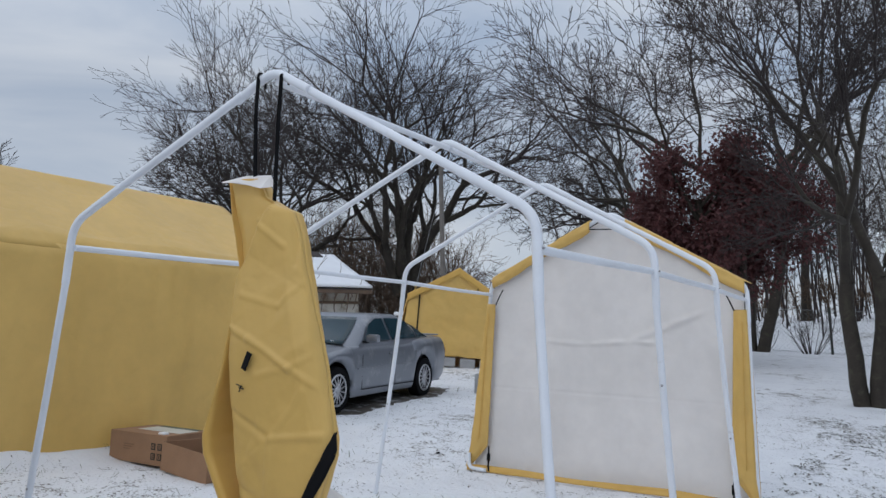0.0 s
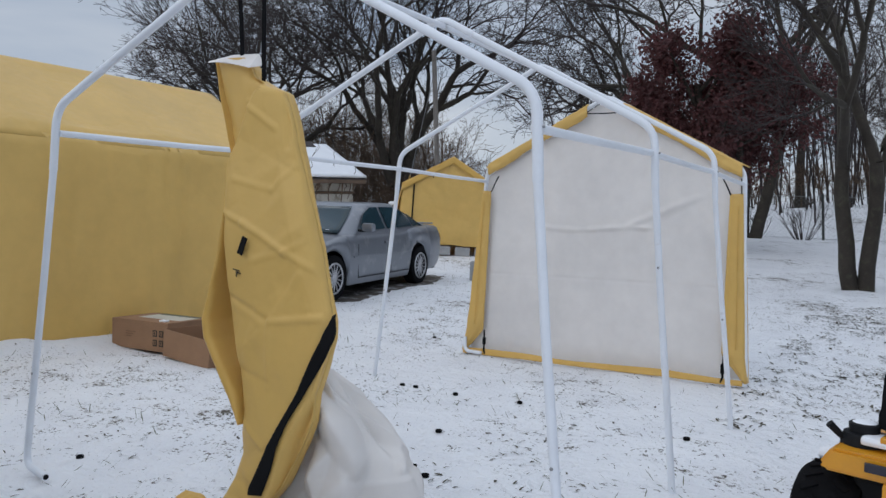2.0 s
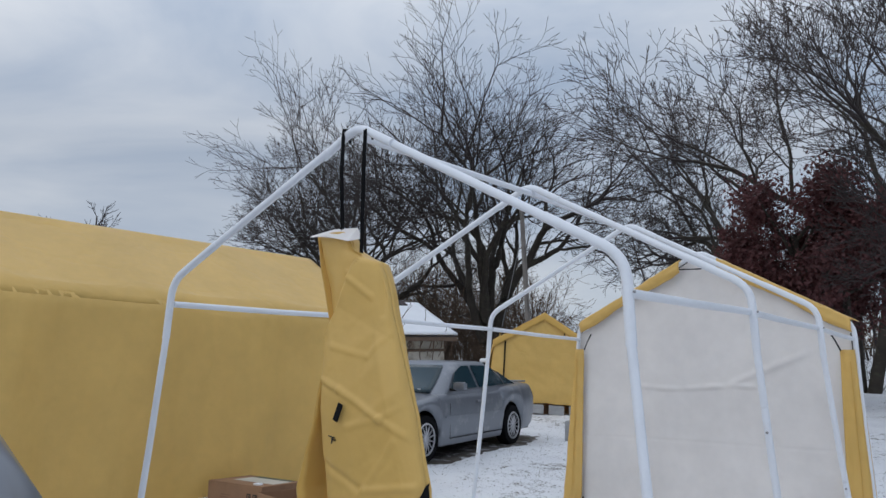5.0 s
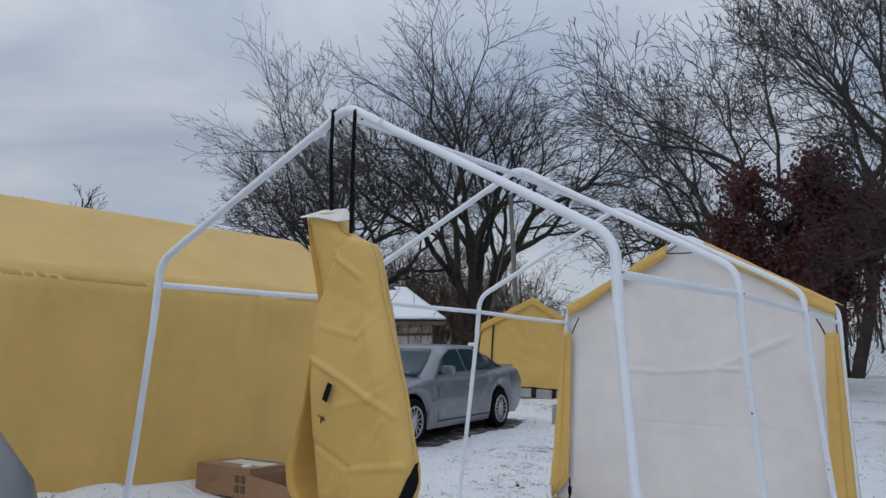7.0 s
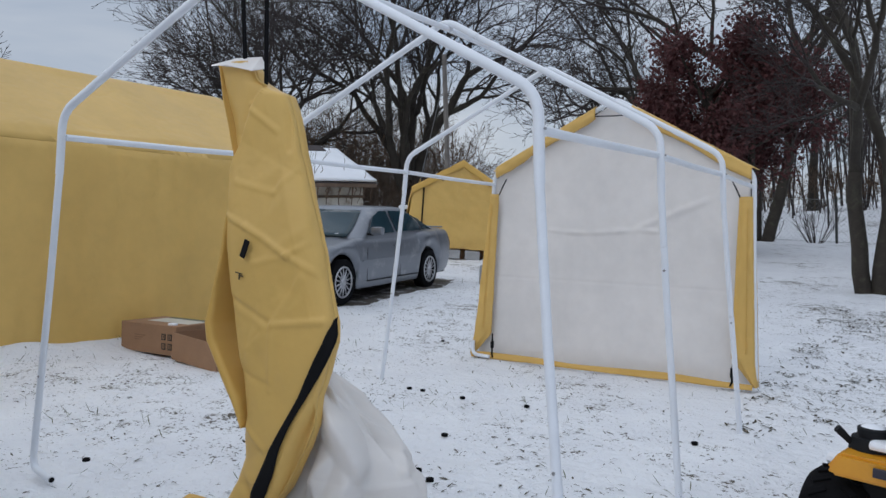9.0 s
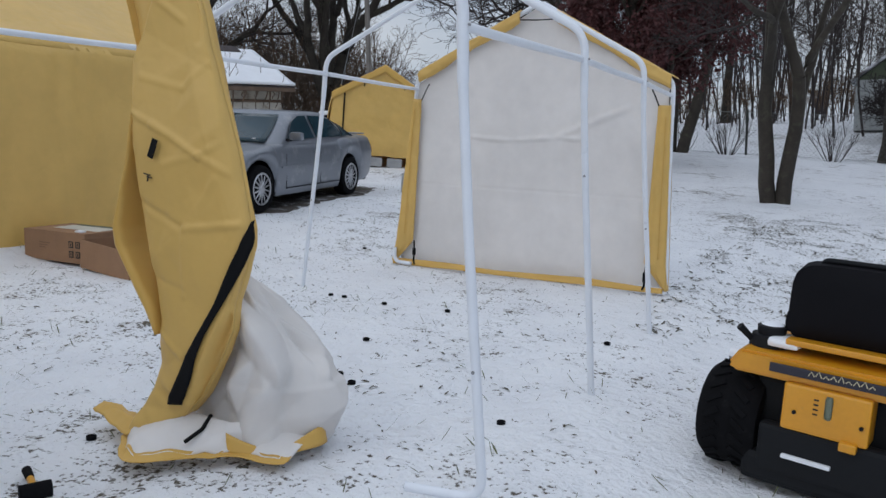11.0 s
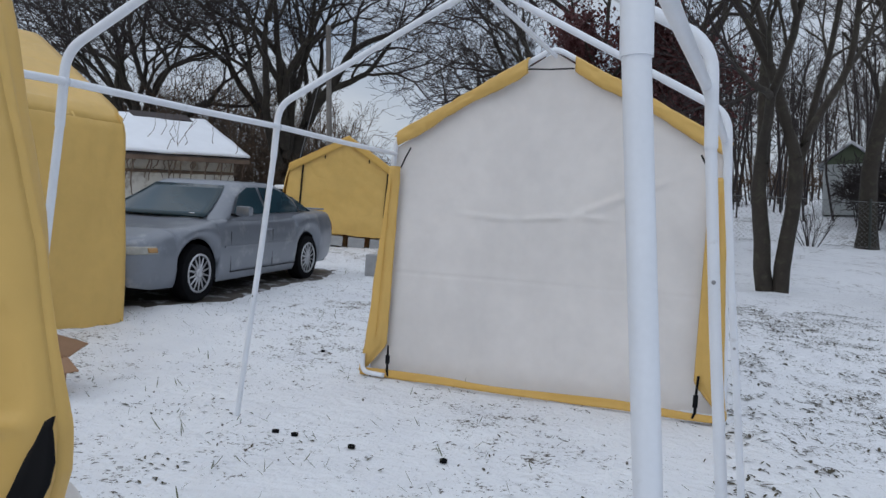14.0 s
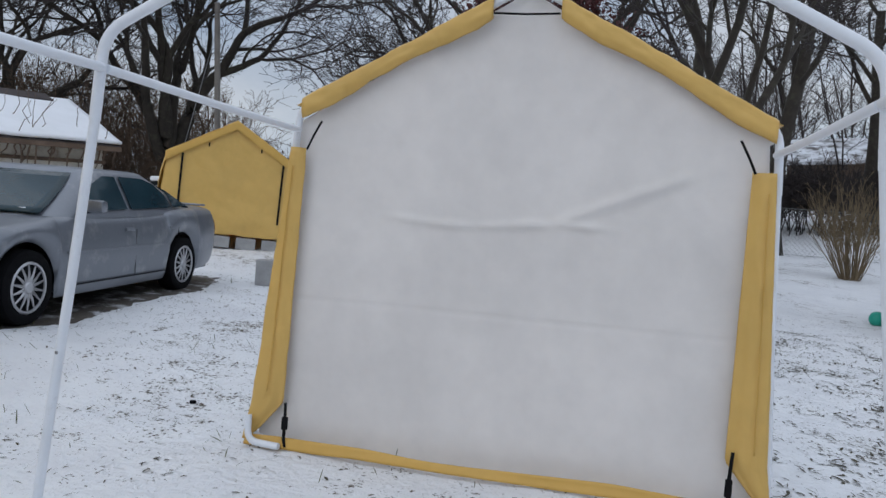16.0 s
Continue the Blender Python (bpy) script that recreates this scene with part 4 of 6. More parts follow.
# ---- the door panel hanging from the front arch ----
def hanging_door():
    y0 = RIBS[0] - 0.03
    root = thing("door_panel", TILT @ pose(0, y0, 0), "bunched yellow tarp door panel hanging by black straps", "tarp door")
    # height: left edge, right edge
    rows = ((-0.02, -0.08, 0.03), (0.05, -0.06, 0.13), (0.106, -0.02, 0.233), (0.201, 0.03, 0.318), (0.306, 0.065, 0.377), (0.389, 0.057, 0.423), (0.487, 0.067, 0.467), (0.597, 0.052, 0.476), (0.728, 0.026, 0.525), (0.82, 0.005, 0.55), (0.888, -0.012, 0.548),
            (0.94, -0.024, 0.536), (1.025, -0.040, 0.519), (1.161, -0.060, 0.487), (1.298, -0.059, 0.44), (1.418, -0.062, 0.396), (1.54, -0.066, 0.355), (1.627, -0.095, 0.331), (1.715, -0.122, 0.30), (1.765, -0.136, 0.275), (1.79, -0.142, 0.20), (1.832, -0.15, 0.112), (1.869, -0.158, 0.092), (1.915, -0.17, 0.05))
    # sharp creases pressed into the sheet: from, to, height
    creases = ((-0.08, 1.295, 0.067, 1.244, 0.006), (0.067, 1.244, 0.30, 1.14, 0.007), (0.30, 1.14, 0.512, 1.041, 0.005), (0.30, 1.14, 0.44, 1.22, 0.004), (-0.009, 0.949, 0.223, 0.866, -0.005), (0.223, 0.866, 0.46, 0.90, 0.006),
               (0.223, 0.866, 0.364, 1.06, 0.004), (0.223, 0.866, 0.20, 0.60, 0.004), (0.03, 1.735, 0.20, 1.62, 0.005), (0.0, 1.42, 0.20, 1.38, 0.003), (0.20, 1.38, 0.34, 1.50, 0.003), (0.05, 0.66, 0.20, 0.62, -0.003), (0.07, 0.44, 0.18, 0.36, 0.005), (0.24, 1.70, 0.26, 1.55, -0.005), (0.12, 1.10, 0.30, 1.14, 0.003))

    def strip_x(z):
        pts = ((0.165, 0.160), (0.19, 0.167), (0.379, 0.252), (0.456, 0.292), (0.541, 0.337), (0.72, 0.441), (0.825, 0.497), (0.92, 0.522))
        for p, q in zip(pts, pts[1:]):
            if z <= q[0] or q is pts[-1]:
                return p[1] + (q[1] - p[1]) * (z - p[0]) / (q[0] - p[0])

    def row(z):
        for p, q in zip(rows, rows[1:]):
            if z <= q[0]:
                f = (z - p[0]) / (q[0] - p[0])
                return [p[i] + (q[i] - p[i]) * f for i in (1, 2)]
        return rows[-1][1:]

    def skin(u, v):
        z = -0.02 + v * 1.935
        l, r = row(z)
        l, r = l - 0.008, r - 0.064
        a = 2 * math.pi * u
        ca, sa = math.cos(a), math.sin(a)
        cx, hw = (l + r) / 2, (r - l) / 2
        x = cx + hw * (abs(ca) ** 0.85) * (1 if ca > 0 else -1) + 0.006 * n3(z * 6, 4.0)
        y = 0.066 * (abs(sa) ** 0.45) * (1 if sa > 0 else -1)
        if sa > 0:
            k = 0.02 * math.sin(a * 5 + 3.0 * z) + 0.03 * facets(x * 5, z * 4, 8)
        else:
            k = 0.022 * n3(x * 2.4, z * 1.8, 2) + 0.024 * facets(x * 4 + 1.4 * z, z * 3.0 - x * 2, 5) + 0.007 * facets(x * 13 - z * 4, z * 9 + x * 3, 9)
            for x1, z1, x2, z2, h in creases:
                dx, dz = x2 - x1, z2 - z1
                f = min(max(((x - x1) * dx + (z - z1) * dz) / (dx * dx + dz * dz), 0), 1)
                d = math.hypot(x - x1 - f * dx, z - z1 - f * dz)
                if d < 0.020:
                    k += 1.5 * h * (1 - d / 0.020)
            # the narrow left shoulder lies behind the front fold
            k -= 0.055 * (1 - smooth01(-0.02, 0.012, x + 0.04 - 0.52 * (z - 1.51))) * smooth01(1.45, 1.55, z)
            # gathers beyond the black strip
            d = (x - strip_x(min(max(z, 0.165), 0.92)) - 0.035) * 0.75
            if d > 0:
                w = smooth01(0.0, 0.03, d) * (1 - smooth01(0.70, 0.85, z))
                k += w * (0.020 * math.sin(d * 75 + 6 * z) + 0.010 * facets(d * 30, z * 9, 12) - 0.025)
            w = 1 - smooth01(0.10, 0.30, z)
            k += w * 0.022 * facets(x * 16 + z * 8, z * 15, 13)
        y += k * (1 if sa > 0 else -1) * min(1.0, 3.0 * abs(sa))
        return (x, y, z)

    cloth = sheet("cloth", 220, 240, skin, M_TARP, root, "stiff yellow sheet in folds", thick=0.003)

    def front(x, z):
        best = None
        for i in range(76):
            u = 0.5 + 0.5 * i / 75
            p = skin(u, (z + 0.02) / 1.935)
            if best is None or abs(p[0] - x) < abs(best[0] - x):
                best = p
        return best[1] - 0.006

    # the turned-back edge on its left side, standing open over a hollow
    brim = ((0.427, 0.049), (0.526, -0.006), (0.651, -0.088), (0.76, -0.166), (0.838, -0.178), (0.919, -0.15), (1.063, -0.109), (1.20, -0.085), (1.30, -0.06))

    def edge(v):
        z = 0.427 + v * 0.87
        for p, q in zip(brim, brim[1:]):
            if z <= q[0] + 1e-6:
                x = p[1] + (q[1] - p[1]) * (z - p[0]) / (q[0] - p[0])
                break
        return x + 0.004 * n3(z * 9, 1), -0.045 + 0.010 * n3(z * 4, 2), z

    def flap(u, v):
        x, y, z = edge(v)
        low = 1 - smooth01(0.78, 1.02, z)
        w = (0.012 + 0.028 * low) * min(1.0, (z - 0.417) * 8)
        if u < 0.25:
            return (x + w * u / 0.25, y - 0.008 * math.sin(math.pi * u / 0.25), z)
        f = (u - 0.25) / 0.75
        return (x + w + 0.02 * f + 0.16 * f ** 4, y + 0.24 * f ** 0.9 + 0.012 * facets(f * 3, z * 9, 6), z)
    # the deeper hem yellow puts the hollow's shade into the flap's colour
    sheet("side_flap", 20, 60, flap, M_TARP_HEM_SHADE, root, "loose turned-back edge of the sheet", thick=0.005)

    def strip(u, v):
        z = 0.165 + v * 0.755
        x = strip_x(z) + 0.003 * math.sin(v * 14)
        w = 0.036 - 0.016 * smooth01(0.1, 0.45, v) + 0.010 * smooth01(0.55, 0.8, v) - 0.022 * smooth01(0.90, 1.0, v)
        xx = x + (u - 0.5) * 2 * w
        return (xx, front(min(xx, row(z)[1] - 0.070), z) - 0.007, z + 0.010 * (u - 0.5))
    sheet("zip_strip", 4, 46, strip, M_BLACK, root, "wide black hook-and-loop strip")
    for (xa, za, w, h, t) in ((0.091, 1.156, 0.013, 0.037, 22),):
        part("label_patch", boxm(-w, w, -0.003, 0.003, -h, h, 0.001, pose(xa, front(xa, za) - 0.013, za, 0, t, 0)), M_BLACK, root)
    for i, (dx, dz, w, h) in enumerate(((0, 0, 0.017, 0.002), (0.004, -0.014, 0.002, 0.012), (0.012, -0.010, 0.012, 0.002))):
        xa, za = 0.048 + dx, 1.057 + dz
        part("print_mark", boxm(-w, w, -0.002, 0.002, -h, h, 0, pose(xa, front(xa, za) - 0.004, za, 0, 10, 0)), M_PRINT, root)

    # pale lining that shows at the top edge
    part("top_lining", slab(bmesh.new(), [(-0.172, -0.055, 1.898), (-0.07, -0.06, 1.892), (0.055, -0.05, 1.862), (0.075, 0.01, 1.880), (0.036, 0.02, 1.928), (-0.10, 0.01, 1.932)], (0, 0.004, 0.006)), M_LINER, root)

    # lining spilt over the snow, with its yellow hem
    def spill(u, v):
        a = 2 * math.pi * u + math.pi / 2
        f = smooth01(0.40, 1.0, v)
        cx, cy = 0.380 - 0.20 * f, 0.255 - 0.06 * f
        r = 0.228 - 0.195 * f + 0.03 * (1 - v) ** 3
        z = 0.010 + 0.74 * v
        # flat planes and sharp folds of stiff cloth
        k = 0.115 * facets(u * 9 + 1.2 * v, v * 3.2, 1) + 0.075 * facets(u * 17 - 3 * v, v * 6, 2)
        k *= (1 - 0.6 * f) * smooth01(0, 0.06, u) * (1 - smooth01(0.94, 1, u))
        return (cx + (r + k) * math.cos(a), cy + (r + k) * math.sin(a) * 0.9, max(z + 0.3 * k, 0.006))
    sheet("spilt_lining", 120, 70, spill, M_LINER, root, "crumpled white lining spilling onto the snow")

    def spill_hem(u, v):
        a = math.radians(-105 + 100 * u)
        r = 0.275 + 0.02 * math.sin(u * 9) + 0.02 * (1 - v)
        return (0.380 + r * math.cos(a), 0.255 + r * math.sin(a) * 0.9, 0.008 + v * (0.045 + 0.03 * math.sin(u * 7 + 1)) + 0.02 * smooth01(0.6, 0.85, u))
    sheet("lining_hem", 40, 4, spill_hem, M_TARP_HEM_SHADE, root, "yellow hem along the spilt lining")

    def apron(u, v):
        x = -0.06 + u * 0.70
        yy = 0.02 - v * (0.17 + 0.09 * math.sin(u * 8.5 - 0.8)) + 0.75 * max(u - 0.62, 0)
        k = 0.035 * abs(facets(u * 7, v * 2.5, 4)) + 0.006 * n3(u * 19, v * 5, 1)
        return (x, yy, 0.010 + k * (0.35 + 0.65 * v) + 0.10 * (1 - v))
    sheet("ground_lining", 60, 16, apron, M_LINER, root)

    def hem(u, v):
        p = apron(u, 1.0)
        return (p[0] + 0.008 * n3(u * 20, 2), p[1] + 0.012 - v * 0.050, max(p[2] + 0.008 - 0.040 * v + 0.008 * n3(u * 13, v * 2, 7), 0.010))
    sheet("hem", 60, 5, hem, M_TARP_HEM_SHADE, root, "yellow hem of the door panel on the snow")

    def tail(u, v):
        # a flat strip of hem running off over the snow, with one lengthwise fold
        x = -0.02 - 0.35 * u
        return (x + 0.03 * v, -0.13 + 0.13 * u + v * (0.13 - 0.04 * u), 0.014 + 0.045 * (1 - abs(2 * v - 1)) * (1 - 0.5 * u) + 0.02 * abs(facets(u * 6, v * 2, 3)))
    sheet("hem_tail", 30, 14, tail, M_TARP_HEM_SHADE, root)
    zp = part("zip", tubem([(0.265, 0.03, 0.115), (0.285, -0.04, 0.085), (0.275, -0.12, 0.06)], 0.008, 8), M_BLACK, root, smooth=True)
    # two straps looped over the arch
    for s, xa, xb, zb in ((-1, -0.066, -0.040, 1.89), (1, 0.070, 0.080, 1.77)):
        pts = [(xa, 0.008, 2.365), (xa * 0.98 + xb * 0.02, 0.008, 2.2), (xb, 0.01, zb)]
        part("strap", tubem(pts, [0.0085, 0.0085, 0.008], 8, squash=0.35), M_BLACK, root, smooth=True)
        part("strap_loop", tubem(rounded([(xa, 0.006, 2.33), (xa, 0.006, 2.380 - 0.012 * s), (xa, 0.054, 2.380 - 0.012 * s), (xa, 0.054, 2.335)], 0.012, 3), 0.006, 8), M_BLACK, root, smooth=True)


hanging_door()


# ---- cars ----
def lathe(bm, prof, segs=32, axis_y=False):
    """Turns (offset along the axis, radius) rows round the x axis."""
    rings = []
    for ox, r in prof:
        rings.append([bm.verts.new((ox, r * math.cos(2 * math.pi * k / segs), r * math.sin(2 * math.pi * k / segs))) for k in range(segs)])
    for a, b in zip(rings, rings[1:]):
        for k in range(segs):
            bm.faces.new((a[k], a[(k + 1) % segs], b[(k + 1) % segs], b[k]))
    return bm


def lerp_rows(rows, t):
    if t <= rows[0][0]:
        return rows[0][1]
    for (a, va), (b, vb) in zip(rows, rows[1:]):
        if t <= b:
            f = (t - a) / (b - a)
            return va + (vb - va) * f
    return rows[-1][1]


def wheel(root, x, y, s, r=0.325):
    w = new("wheel")
    w.parent = root
    w.matrix_local = pose(x, y, r, 0, 0, 0 if s > 0 else 180)
    tyre = [(-0.10, r * 0.66), (-0.105, r * 0.86), (-0.09, r * 0.97), (-0.05, r), (0.05, r), (0.09, r * 0.97), (0.108, r * 0.86), (0.10, r * 0.70), (0.085, r * 0.64)]
    part("tyre", lathe(bmesh.new(), tyre), M_RUBBER, w, smooth=True)
    rim = part("rim", lathe(bmesh.new(), [(0.06, r * 0.60), (0.098, r * 0.655), (0.104, r * 0.67), (0.09, r * 0.60), (0.035, r * 0.56), (0.03, 0.0)]), M_TRIM, w, smooth=True)
    ring = lathe(bmesh.new(), [(0.075, r * 0.595), (0.104, r * 0.62), (0.107, r * 0.665), (0.098, r * 0.69)])
    part("rim_lip", ring, M_RIM, rim, smooth=True)
    for k in range(14):
        a = 2 * math.pi * k / 14
        bm = bmesh.new()
        for da in (-0.22, 0.22):
            p0 = (0.092, 0.045 * math.cos(a), 0.045 * math.sin(a))
            p1 = (0.088, r * 0.60 * math.cos(a + da), r * 0.60 * math.sin(a + da))
            tube(bm, [p0, ((p0[0] + p1[0]) / 2 + 0.006, (p0[1] + p1[1]) / 2, (p0[2] + p1[2]) / 2), p1], 0.0065, 5)
        part("spoke", bm, M_RIM, rim, smooth=True)
    part("hub_cap", lathe(bmesh.new(), [(0.09, 0.055), (0.108, 0.045), (0.112, 0.0)], 20), M_RIM, rim, smooth=True)


def sedan(m):
    root = thing("car", m, "silver four-door sedan with road salt on its flanks, parked on snow", "car")
    AX = (1.0, 3.75)
    top = ((0, 0.60), (0.06, 0.67), (0.2, 0.735), (0.6, 0.82), (1.0, 0.875), (1.35, 0.925), (2.0, 0.945), (3.2, 0.965), (3.9, 0.99), (4.3, 1.005), (4.75, 1.0), (4.9, 0.95), (4.97, 0.86))
    half = ((0, 0.60), (0.06, 0.70), (0.18, 0.79), (0.4, 0.855), (0.8, 0.90), (1.5, 0.915), (3.6, 0.915), (4.3, 0.885), (4.7, 0.83), (4.9, 0.75), (4.97, 0.66))
    low = ((0, 0.36), (0.08, 0.24), (0.3, 0.20), (1.5, 0.19), (3.4, 0.19), (4.5, 0.24), (4.9, 0.33), (4.97, 0.42))

    def bottom(y):
        z = lerp_rows(low, y)
        for c in AX:
            if abs(y - c) < 0.385:
                z = max(z, 0.325 + math.sqrt(0.385 ** 2 - (y - c) ** 2))
        return z
    ys = sorted({round(v, 3) for v in list(np.linspace(0, 4.97, 110)) + [c + 0.385 * math.sin(a) for c in AX for a in np.linspace(-1.57, 1.57, 25)]})
    prof = ((0.0, -0.055), (0.10, -0.025), (0.30, -0.004), (0.50, 0.0), (0.66, -0.006), (0.72, -0.018), (0.84, -0.040), (0.93, -0.075), (0.975, -0.13), (0.995, -0.24), (1.01, -0.5), (1.02, -0.999))
    v, q = [], []
    for y in ys:
        zb, zt, w = bottom(y), lerp_rows(top, y), lerp_rows(half, y)
        sect = []
        for f, o in prof:
            zz = zb + (zt - zb) * f
            x = w + o if o > -0.5 else w * (1 + o)
            # the lower body tucks in; arches flare a little
            sect.append((max(x, 0.0), y, zz))
        v += [(-a, b, c) for a, b, c in sect] + [p for p in sect[::-1]]
    n = 2 * len(prof)
    for i in range(len(ys) - 1):
        for j in range(n - 1):
            q.append((i * n + j, i * n + j + 1, (i + 1) * n + j + 1, (i + 1) * n + j))
    for i in (0, len(ys) - 1):
        for j in range(len(prof) - 1):
            q.append((i * n + j, i * n + j + 1, i * n + n - 2 - j, i * n + n - 1 - j))
    put_mesh("body", mesh_np("body", v, q), M_CARPAINT, root, "silver painted body with hood and deck")
    part("underbody", boxm(-0.72, 0.72, 0.25, 4.75, 0.20, 0.60, 0.03), M_TRIM, root)

    # cabin
    def side_x(z):
        return 0.835 - (z - 0.92) / 0.46 * 0.245

    def cab(z):
        f = (z - 0.90) / 0.46
        return 1.20 + f * 0.92 + 0.06 * math.sin(f * 3.1), 4.42 - f * 1.02 + 0.02 * math.sin(f * 3.1), side_x(z)
    v, q, zs = [], [], (0.90, 1.0, 1.1, 1.2, 1.28, 1.33, 1.362, 1.378, 1.385)
    ang = [2 * math.pi * k / 48 for k in range(48)]
    for k, z in enumerate(zs):
        a, b, w = cab(min(z, 1.34))
        shrink = (1, 1, 1, 1, 0.995, 0.98, 0.93, 0.80, 0.4)[k]
        for t in ang:
            c, s = math.cos(t), math.sin(t)
            xx = w * shrink * abs(c) ** 0.28 * (1 if c > 0 else -1)
            yy = (a + b) / 2 + (b - a) / 2 * shrink * abs(s) ** 0.55 * (1 if s > 0 else -1)
            v.append((xx, yy, z))
    for k in range(len(zs) - 1):
        for i in range(48):
            j = (i + 1) % 48
            q.append((k * 48 + i, k * 48 + j, (k + 1) * 48 + j, (k + 1) * 48 + i))
    tq = (len(zs) - 1) * 48
    for i in range(0, 23):
        q.append((tq + i, tq + i + 1, tq + 47 - i - 1 if i < 23 else tq + 24, tq + 47 - i))
    put_mesh("roof", mesh_np("roof", v, q), M_CARPAINT, root)

    def screen(front):
        def f(u, t):
            z = 0.945 + t * 0.375
            a, b, w = cab(z)
            wx = (w - 0.10 - 0.02 * t) * (2 * u - 1)
            bow = 0.10 * (1 - (2 * u - 1) ** 2)
            y = a + 0.055 - bow - 0.03 if front else b - 0.055 + bow + 0.03
            return (wx, y, z)
        return f
    ws = sheet("windscreen", 14, 8, screen(True), M_GLASS, root, "dark windscreen", thick=0.005)
    sheet("rear_window", 14, 8, screen(False), M_GLASS, root, thick=0.005)
    for s in (-1, 1):
        def pane(pts, name="side_window"):
            o = [(s * (side_x(z) + 0.012), y, z) for y, z in pts]
            return part(name, slab(bmesh.new(), o, (s * 0.006, 0, 0)), M_GLASS, root, "dark side window")
        pane(((1.78, 0.965), (2.60, 0.985), (2.60, 1.315), (2.38, 1.31), (2.12, 1.22)))
        pane(((2.68, 0.985), (3.56, 1.005), (3.50, 1.14), (3.34, 1.26), (3.12, 1.312), (2.68, 1.318)))
        pane(((3.61, 1.007), (3.90, 1.02), (3.76, 1.10), (3.56, 1.20), (3.50, 1.21), (3.56, 1.13)))
        w = 0.918
        for y0, z1 in ((1.62, 0.90), (2.64, 0.92), (3.56, 0.93)):
            part("door_seam", boxm(s * (w - 0.008) - 0.003, s * (w - 0.008) + 0.003, y0, y0 + 0.004, 0.30 if y0 < 3.5 else 0.66, 0.78), M_TRIM, root)
        part("sill_seam", boxm(s * (w - 0.012) - 0.003, s * (w - 0.012) + 0.003, 1.62, 3.30, 0.285, 0.297), M_TRIM, root)
        part("side_moulding", boxm(s * w - 0.006, s * w + 0.010, 1.48, 3.32, 0.585, 0.612, 0.004), M_CARPAINT, root)
        for y0 in (2.44, 3.36):
            part("door_handle", boxm(s * 0.905 - 0.012, s * 0.905 + 0.014, y0, y0 + 0.15, 0.765, 0.800, 0.008), M_CARPAINT, root)
        mir = part("door_mirror", boxm(s * 0.98 - 0.10, s * 0.98 + 0.10, 1.72, 1.83, 0.965, 1.085, 0.04), M_CARPAINT, root, smooth=True)
        part("mirror_stalk", boxm(s * 0.86 - 0.05, s * 0.86 + 0.05, 1.75, 1.81, 0.955, 0.99, 0.01), M_TRIM, mir)
        def wrap(y0, y1, z0, z1, out):
            def f(u, t):
                y = y0 + (y1 - y0) * u
                z = z0 + (z1 - z0) * t
                zb, zt, w = bottom(y), lerp_rows(top, y), lerp_rows(half, y)
                fz = (z - zb) / (zt - zb)
                return (s * (w + lerp_rows(prof, fz) + out), y - 0.008 * (1 - u) if y < 1 else y + 0.008 * u, z)
            return f
        hl = sheet("headlamp", 12, 5, wrap(0.0, 0.34, 0.575, 0.655, 0.008), M_LAMP, root, "clouded headlamp")
        part("headlamp_inner", boxm(s * 0.44 - 0.11, s * 0.44 + 0.11, -0.012, 0.03, 0.535, 0.592, 0.01), M_LAMP, hl)
        sheet("turn_lens", 6, 3, wrap(0.24, 0.34, 0.59, 0.64, 0.013), M_AMBER, hl)
        part("fog_lamp", tubem([(s * 0.52, 0.03, 0.37), (s * 0.52, -0.03, 0.37)], 0.065, 20, squash=0.85), M_TRIM, root, smooth=True)
        sheet("tail_lamp", 8, 4, wrap(4.74, 4.97, 0.70, 0.84, 0.008), M_TAIL, root)
        for y in AX:
            wheel(root, s * 0.80, y, s)
    part("air_intake", boxm(-0.36, 0.36, -0.012, 0.05, 0.30, 0.40, 0.02), M_TRIM, root)
    part("grille", boxm(-0.30, 0.30, -0.010, 0.04, 0.585, 0.635, 0.015), M_TRIM, root)
    part("spoiler", boxm(-0.62, 0.62, 4.70, 4.84, 1.008, 1.035, 0.010), M_CARPAINT, root)
    part("snow_patch", boxm(0.48, 0.56, 1.36, 1.42, 0.955, 0.985, 0.012), M_SNOWCAP, ws)
    return root


M_SOIL = surface("wet_bare_ground", (0.075, 0.062, 0.052), rough=0.8, vary=0.4, scale=2.5, fine=30, bump=0.5, depth=0.03, dirt=(0.62, 0.63, 0.66), dirt_at=0.60)


def bare_ground():
    """Thawed ground under and beside the car, with an uneven edge."""
    m = pose(-5.08, 4.33, 0, 0, 0, 7.0)

    def f(u, v):
        a = 2 * math.pi * u
        r = v * (1 + 0.10 * n3(math.cos(a) * 2.2, math.sin(a) * 2.2, 3) + 0.07 * n3(math.cos(a) * 7, math.sin(a) * 7, 5))
        c, t = math.cos(a), math.sin(a)
        p = m @ Vector((0.08 + 1.03 * r * abs(c) ** 0.6 * (1 if c > 0 else -1), 2.75 + 2.75 * r * abs(t) ** 0.6 * (1 if t > 0 else -1), 0))
        return TILT @ Vector((p.x, p.y, snow_z(p.x, p.y) + 0.010 - 0.022 * smooth01(0.88, 1.0, v)))
    ob = put_mesh("bare_ground", grid(160, 24, f), M_SOIL)
    tagged(ob, "dark thawed ground under the parked car", "ground", kind="structure")


bare_ground()
sedan(TILT @ pose(-5.08, 4.33, 0.07, 1.7, 0, 7.0))


